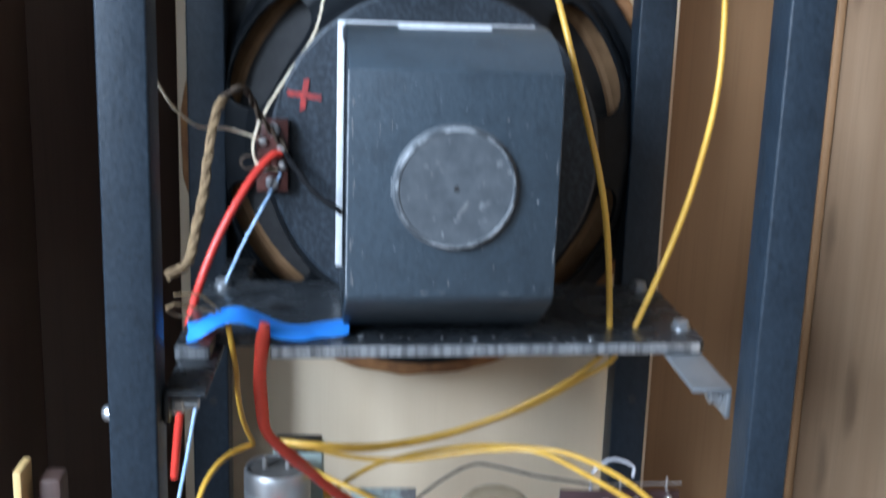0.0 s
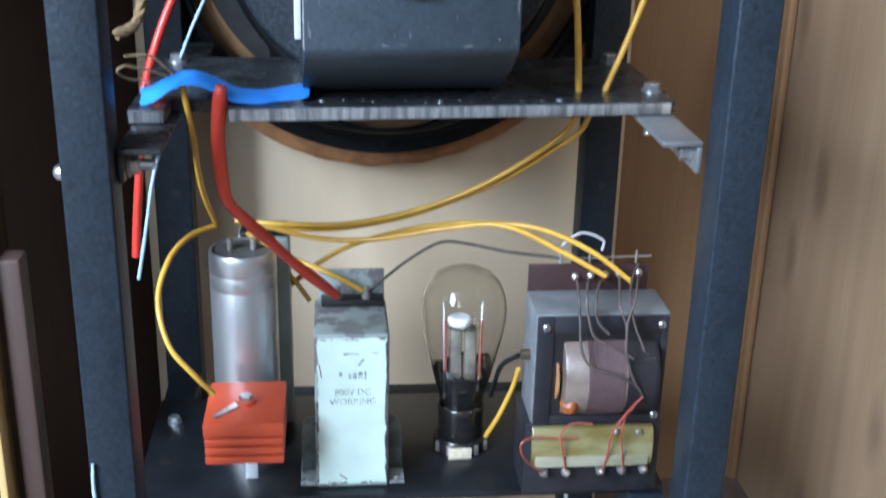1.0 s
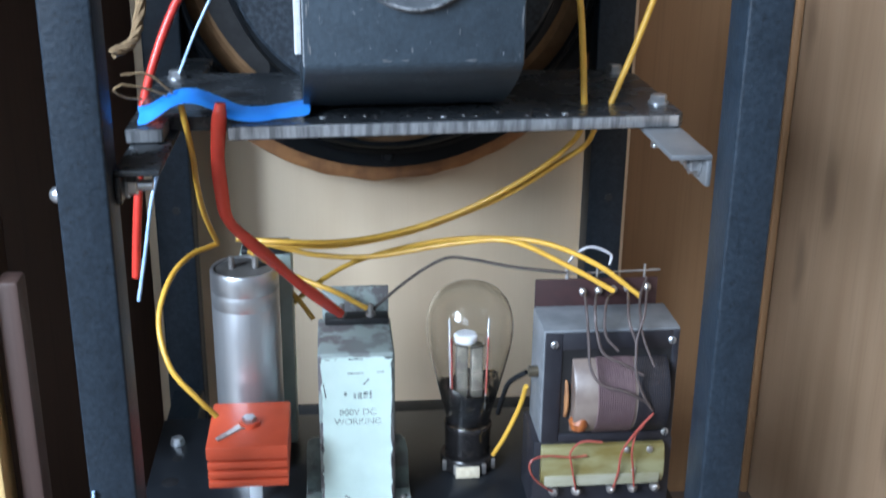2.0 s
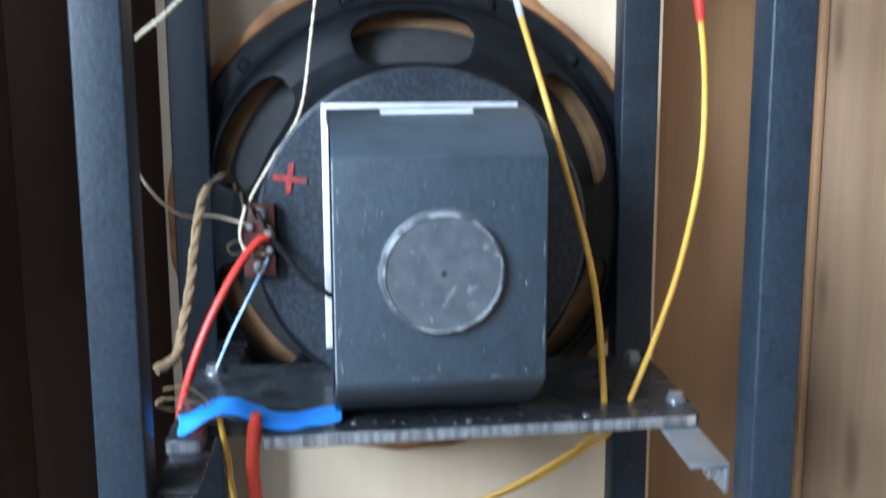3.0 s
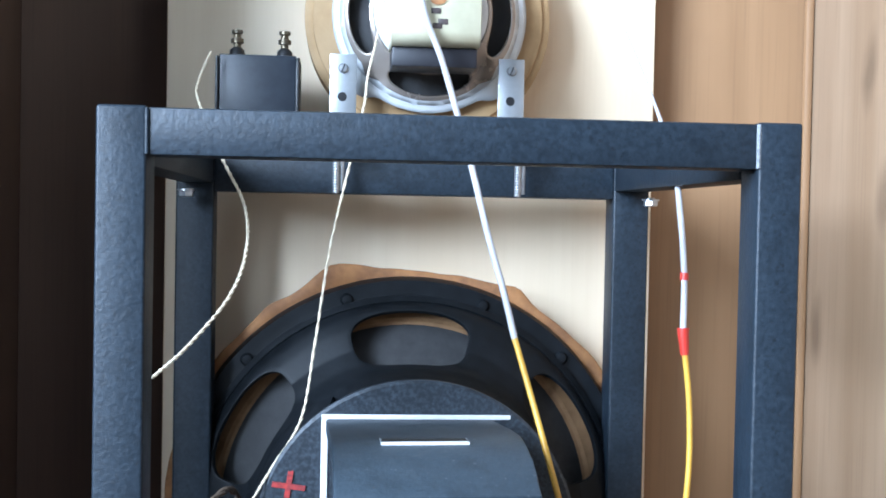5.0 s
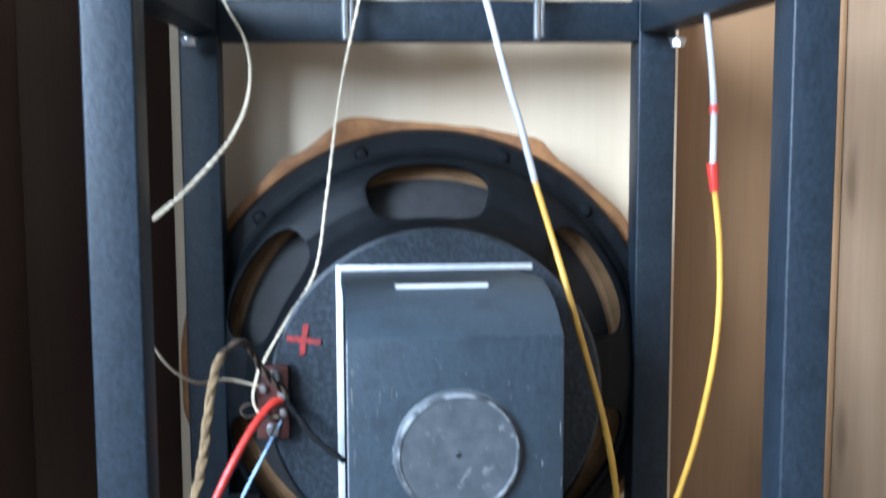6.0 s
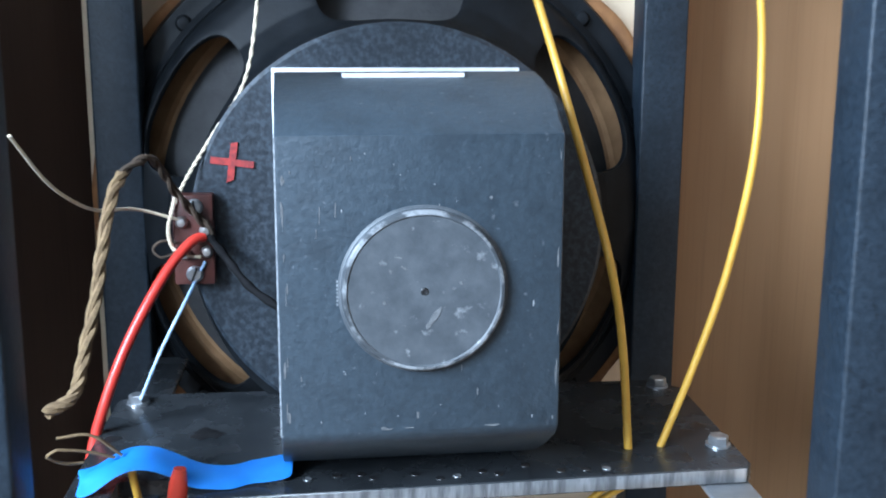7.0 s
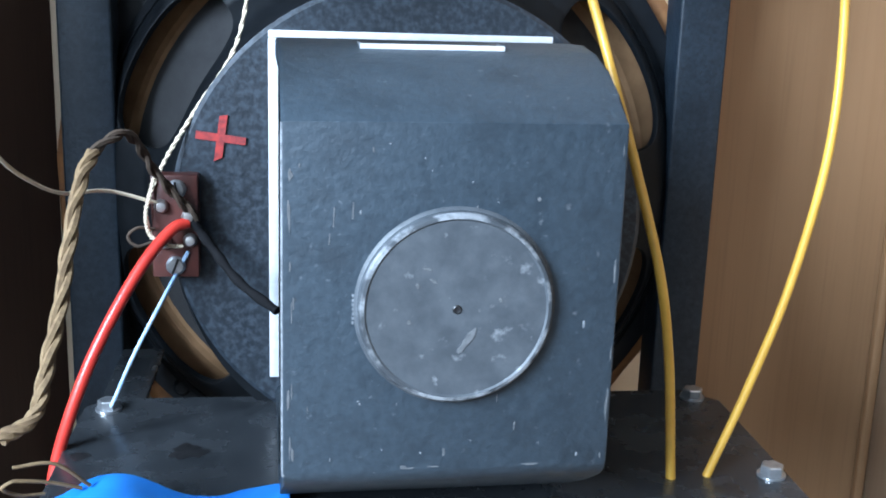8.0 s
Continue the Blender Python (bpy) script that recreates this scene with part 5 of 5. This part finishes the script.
wire("insulated_wire", tube(curve_points([(0.112, 0.704, 0.452), (0.109, 0.719, 0.435), (0.095, 0.729, 0.421), (0.067, 0.739, 0.399), (0.037, 0.744, 0.384), (0.001, 0.746, 0.371), (-0.041, 0.742, 0.365), (-0.077, 0.739, 0.367), (-0.103, 0.746, 0.368)]), 0.0017), YELLOW, "yellow insulated wire sagging between the components")
wire("insulated_wire", tube(curve_points([(0.145, 0.700, 0.342), (0.119, 0.705, 0.361), (0.087, 0.715, 0.373), (0.053, 0.730, 0.372), (0.018, 0.750, 0.363), (-0.026, 0.775, 0.343), (-0.053, 0.790, 0.323), (-0.082, 0.800, 0.295)]), 0.0017), YELLOW, "yellow insulated wire sagging between the components")
wire("insulated_wire", tube(curve_points([(0.128, 0.700, 0.346), (0.100, 0.705, 0.361), (0.065, 0.715, 0.375), (0.031, 0.730, 0.369), (-0.019, 0.745, 0.356), (-0.056, 0.755, 0.354), (-0.086, 0.760, 0.360)]), 0.0017), YELLOW, "yellow insulated wire sagging between the components")
wire("insulated_wire", tube(curve_points([(-0.025, 0.735, 0.324), (-0.045, 0.735, 0.336), (-0.071, 0.745, 0.344), (-0.100, 0.750, 0.360)]), 0.0017), YELLOW, "yellow insulated wire sagging between the components")
wire("insulated_wire", tube(curve_points([(-0.078, 0.780, 0.323), (-0.068, 0.775, 0.312), (-0.060, 0.770, 0.302)]), 0.0017), YELLOW, "yellow insulated wire sagging between the components")
wire("insulated_wire", tube(curve_points([(0.100, 0.710, 0.355), (0.067, 0.720, 0.356), (0.042, 0.730, 0.358), (0.025, 0.735, 0.357), (0.003, 0.737, 0.343), (-0.023, 0.736, 0.321)]), 0.0010), DARKW, "thin dark brown wire between capacitor and transformer")
wire("insulated_wire", tube(curve_points([(0.075, 0.700, 0.282), (0.073, 0.710, 0.262), (0.065, 0.715, 0.238), (0.058, 0.720, 0.221)]), 0.0016), YELLOW, "yellow wire to the valve socket")
wire("insulated_wire", tube(curve_points([(0.073, 0.690, 0.297), (0.064, 0.700, 0.285), (0.062, 0.715, 0.265), (0.062, 0.730, 0.247)]), 0.0016), BLACKW, "black wire beside the valve")
wire("coil_lead", tube(curve_points([(0.1095, 0.704, 0.343), (0.105, 0.680, 0.352), (0.1030, 0.6640, 0.347), (0.1040, 0.6600, 0.333), (0.1050, 0.6545, 0.316), (0.1120, 0.6515, 0.306), (0.1270, 0.6510, 0.301), (0.1420, 0.6540, 0.291)]), 0.0009, 8), DARKLEAD, "dark sleeved transformer coil lead")
wire("coil_lead", tube(curve_points([(0.1195, 0.704, 0.343), (0.112, 0.680, 0.351), (0.1080, 0.6640, 0.347), (0.1090, 0.6600, 0.336), (0.1130, 0.6565, 0.324), (0.1250, 0.6540, 0.318), (0.1370, 0.6530, 0.311)]), 0.0009, 8), DARKLEAD, "dark sleeved transformer coil lead")
wire("coil_lead", tube(curve_points([(0.1290, 0.704, 0.343), (0.119, 0.680, 0.349), (0.1140, 0.6640, 0.344), (0.1150, 0.6605, 0.333), (0.1220, 0.6580, 0.325)]), 0.0009, 8), DARKLEAD, "dark sleeved transformer coil lead")
wire("coil_lead", tube(curve_points([(0.1380, 0.704, 0.344), (0.132, 0.680, 0.347), (0.1290, 0.6640, 0.341), (0.1330, 0.6590, 0.328), (0.1320, 0.6530, 0.314), (0.1370, 0.6510, 0.299), (0.1440, 0.6530, 0.287)]), 0.0009, 8), DARKLEAD, "dark sleeved transformer coil lead")
wire("coil_lead", tube(curve_points([(0.1505, 0.704, 0.345), (0.143, 0.680, 0.350), (0.1380, 0.6640, 0.345), (0.1330, 0.6585, 0.332), (0.1320, 0.6540, 0.320)]), 0.0008, 8), DARKLEAD, "dark sleeved transformer coil lead")
wire("coil_lead", tube(curve_points([(0.1500, 0.706, 0.352), (0.142, 0.690, 0.346), (0.1360, 0.6640, 0.341), (0.1380, 0.6600, 0.330), (0.1440, 0.6560, 0.315)]), 0.0008, 8), DARKLEAD, "dark sleeved transformer coil lead")
wire("coil_lead", tube(curve_points([(0.1080, 0.6630, 0.2515), (0.0970, 0.6630, 0.2510), (0.0810, 0.6620, 0.2530), (0.0720, 0.6600, 0.2500), (0.0740, 0.6600, 0.2400), (0.0840, 0.6630, 0.2290), (0.0890, 0.6650, 0.2255)]), 0.0006, 8), COPPERW, "red enamelled transformer coil lead")
wire("coil_lead", tube(curve_points([(0.1150, 0.6540, 0.2660), (0.1030, 0.6570, 0.2650), (0.0970, 0.6600, 0.2560), (0.0980, 0.6600, 0.2470), (0.1020, 0.6630, 0.2290), (0.1030, 0.6660, 0.2255)]), 0.0006, 8), COPPERW, "red enamelled transformer coil lead")
wire("coil_lead", tube(curve_points([(0.1450, 0.6530, 0.2850), (0.1370, 0.6545, 0.2740), (0.1290, 0.6580, 0.2570), (0.1280, 0.6610, 0.2400), (0.1265, 0.6650, 0.2260)]), 0.0007, 8), COPPERW, "red enamelled transformer coil lead")
wire("coil_lead", tube(curve_points([(0.1400, 0.6540, 0.2770), (0.1360, 0.6560, 0.2690), (0.1350, 0.6580, 0.2560), (0.1370, 0.6600, 0.2430), (0.1400, 0.6650, 0.2265)]), 0.0006, 8), COPPERW, "red enamelled transformer coil lead")
wire("resistor_loop", tube(curve_points([(0.101, 0.715, 0.348), (0.102, 0.715, 0.361), (0.114, 0.715, 0.370), (0.128, 0.715, 0.365), (0.128, 0.715, 0.358)]), 0.0009), SILICONE, "clear sleeved wire loop on the transformer board")
wire("bare_wire", tube(curve_points([(-0.143, 0.655, 0.481), (-0.150, 0.650, 0.483), (-0.155, 0.645, 0.488), (-0.151, 0.645, 0.491)]), 0.0007), JUTE, "thin frayed brown wire end at the plate")
wire("bare_wire", tube(curve_points([(-0.127, 0.655, 0.484), (-0.138, 0.650, 0.495), (-0.151, 0.645, 0.496)]), 0.0007), JUTE, "thin frayed brown wire end at the plate")
wire("bare_wire", tube(curve_points([(-0.130, 0.655, 0.483), (-0.141, 0.650, 0.488), (-0.151, 0.645, 0.491)]), 0.0007), JUTE, "thin frayed brown wire end at the plate")
path = curve_points([(-0.097, 0.757, 0.560), (-0.106, 0.752, 0.572), (-0.114, 0.745, 0.584), (-0.118, 0.735, 0.596), (-0.1225, 0.725, 0.601), (-0.131, 0.715, 0.596), (-0.135, 0.700, 0.584), (-0.137, 0.685, 0.562), (-0.139, 0.670, 0.541), (-0.142, 0.656, 0.521), (-0.1455, 0.650, 0.511), (-0.154, 0.645, 0.507)], 12)
wire("cotton_wire", twisted(curve_points([(-0.113, 0.752, 0.582), (-0.116, 0.752, 0.571), (-0.118, 0.752, 0.561), (-0.116, 0.752, 0.553), (-0.109, 0.752, 0.549), (-0.103, 0.754, 0.548)], 10), 0.0006, 14), CREAM, "cream cotton covered loop round the terminal board")
wire("insulated_wire", tube(curve_points([(-0.115, 0.757, 0.555), (-0.122, 0.754, 0.556), (-0.126, 0.754, 0.552), (-0.122, 0.754, 0.548), (-0.114, 0.757, 0.550)]), 0.0007), BROWNFLEX, "thin dark brown loop beside the terminal board")
wire("bare_wire", tube(curve_points([(0.166, 0.930, 0.927), (0.172, 0.900, 0.896), (0.1755, 0.872, 0.869), (0.1765, 0.855, 0.850)]), 0.0005, 6), CREAM, "hair-thin pale wire beside the baffle")
path = [p + 0.0007 * Vector((noise.noise(p * 90), 0.0, noise.noise(p * 90 + Vector((5, 1, 2))))) for p in path]
flex = thing("twisted_flex", path[0], "brown twisted fabric flex with a frayed tan end", "wire", "wires")
part("flex_start", twisted(path[:62], 0.0013, 3.6), BROWNFLEX, flex, "dark brown start of the flex")
part("flex_end", twisted(path[61:], 0.0016, 4.2, 3), JUTE, flex, "frayed tan end of the flex")
wire("insulated_wire", tube(curve_points([(-0.1700, 0.5735, 0.2960), (-0.1706, 0.5730, 0.2820), (-0.1700, 0.5730, 0.2690), (-0.1685, 0.5730, 0.2600), (-0.1655, 0.5730, 0.2500), (-0.1620, 0.5730, 0.2430)]), lambda u: 0.0008 + 0.0009 * u), BLUEW, "pale blue-white cable beside the front post")
wire("insulated_wire", tube(curve_points([(0.1512, 0.8700, 0.092), (0.1525, 0.8697, 0.072), (0.1545, 0.8697, 0.050), (0.1550, 0.8697, 0.0195)]), 0.0018), WHITEP, "white cable running down the rear leg")
# red bands on the clear sleeve
wire("red_band", tube(curve_points([(0.1522, 0.7005, 0.739), (0.152, 0.7, 0.7345)]), 0.0027), REDW, "narrow red band on the clear sleeve")
wire("red_sleeve", tube(curve_points([(0.1503, 0.694, 0.706), (0.1503, 0.6935, 0.701), (0.1508, 0.693, 0.696), (0.1513, 0.6928, 0.690)]), lambda u: 0.0037 - 0.0011 * u), REDW, "flared red sleeve joining two wires")

# blue tape laid over the front edge of the plate
bm = bmesh.new()
prof = [(-0.1458, 0.0062, 0.0002), (-0.1412, 0.0072, 0.0004), (-0.136, 0.0098, 0.0026), (-0.129, 0.0142, 0.0088), (-0.121, 0.0166, 0.0116), (-0.113, 0.0158, 0.0108), (-0.105, 0.0120, 0.0066), (-0.098, 0.0080, 0.0020), (-0.090, 0.0050, 0.0006), (-0.080, 0.0046, 0.0005), (-0.0745, 0.0052, 0.0008), (-0.066, 0.0064, 0.0014), (-0.055, 0.0078, 0.0024)]
rows = []
for k, (x, h, lo) in enumerate(prof):
    y = 0.6445 + 0.05 * (x + 0.146) + (0.004 if x > -0.078 else 0.0)
    wob = 0.0012 * math.sin(x * 410)
    rows.append([bm.verts.new(c) for c in ((x, y + wob, ZS + lo), (x + 0.001, y + 0.004 - wob, ZS + lo + 0.45 * (h - lo)), (x, y + 0.009 + wob, ZS + lo + 0.8 * (h - lo)), (x - 0.001, y + 0.016, ZS + h))])
rng = random.Random(5)
for row in rows:
    for v in row[1:]:
        v.co += Vector((rng.uniform(-1, 1) * 0.0012, rng.uniform(-1, 1) * 0.0012, rng.uniform(-0.4, 1) * 0.0006))
for a, b in zip(rows, rows[1:]):
    for i in range(3):
        bm.faces.new((a[i], a[i + 1], b[i + 1], b[i]))
tp = tagged(part("blue_tape", bm, TAPE), "crumpled blue adhesive tape over wires on the plate", "tape")
so = tp.modifiers.new("thickness", "SOLIDIFY")
so.thickness = 0.0004
sb = tp.modifiers.new("smooth", "SUBSURF")
sb.levels = sb.render_levels = 2
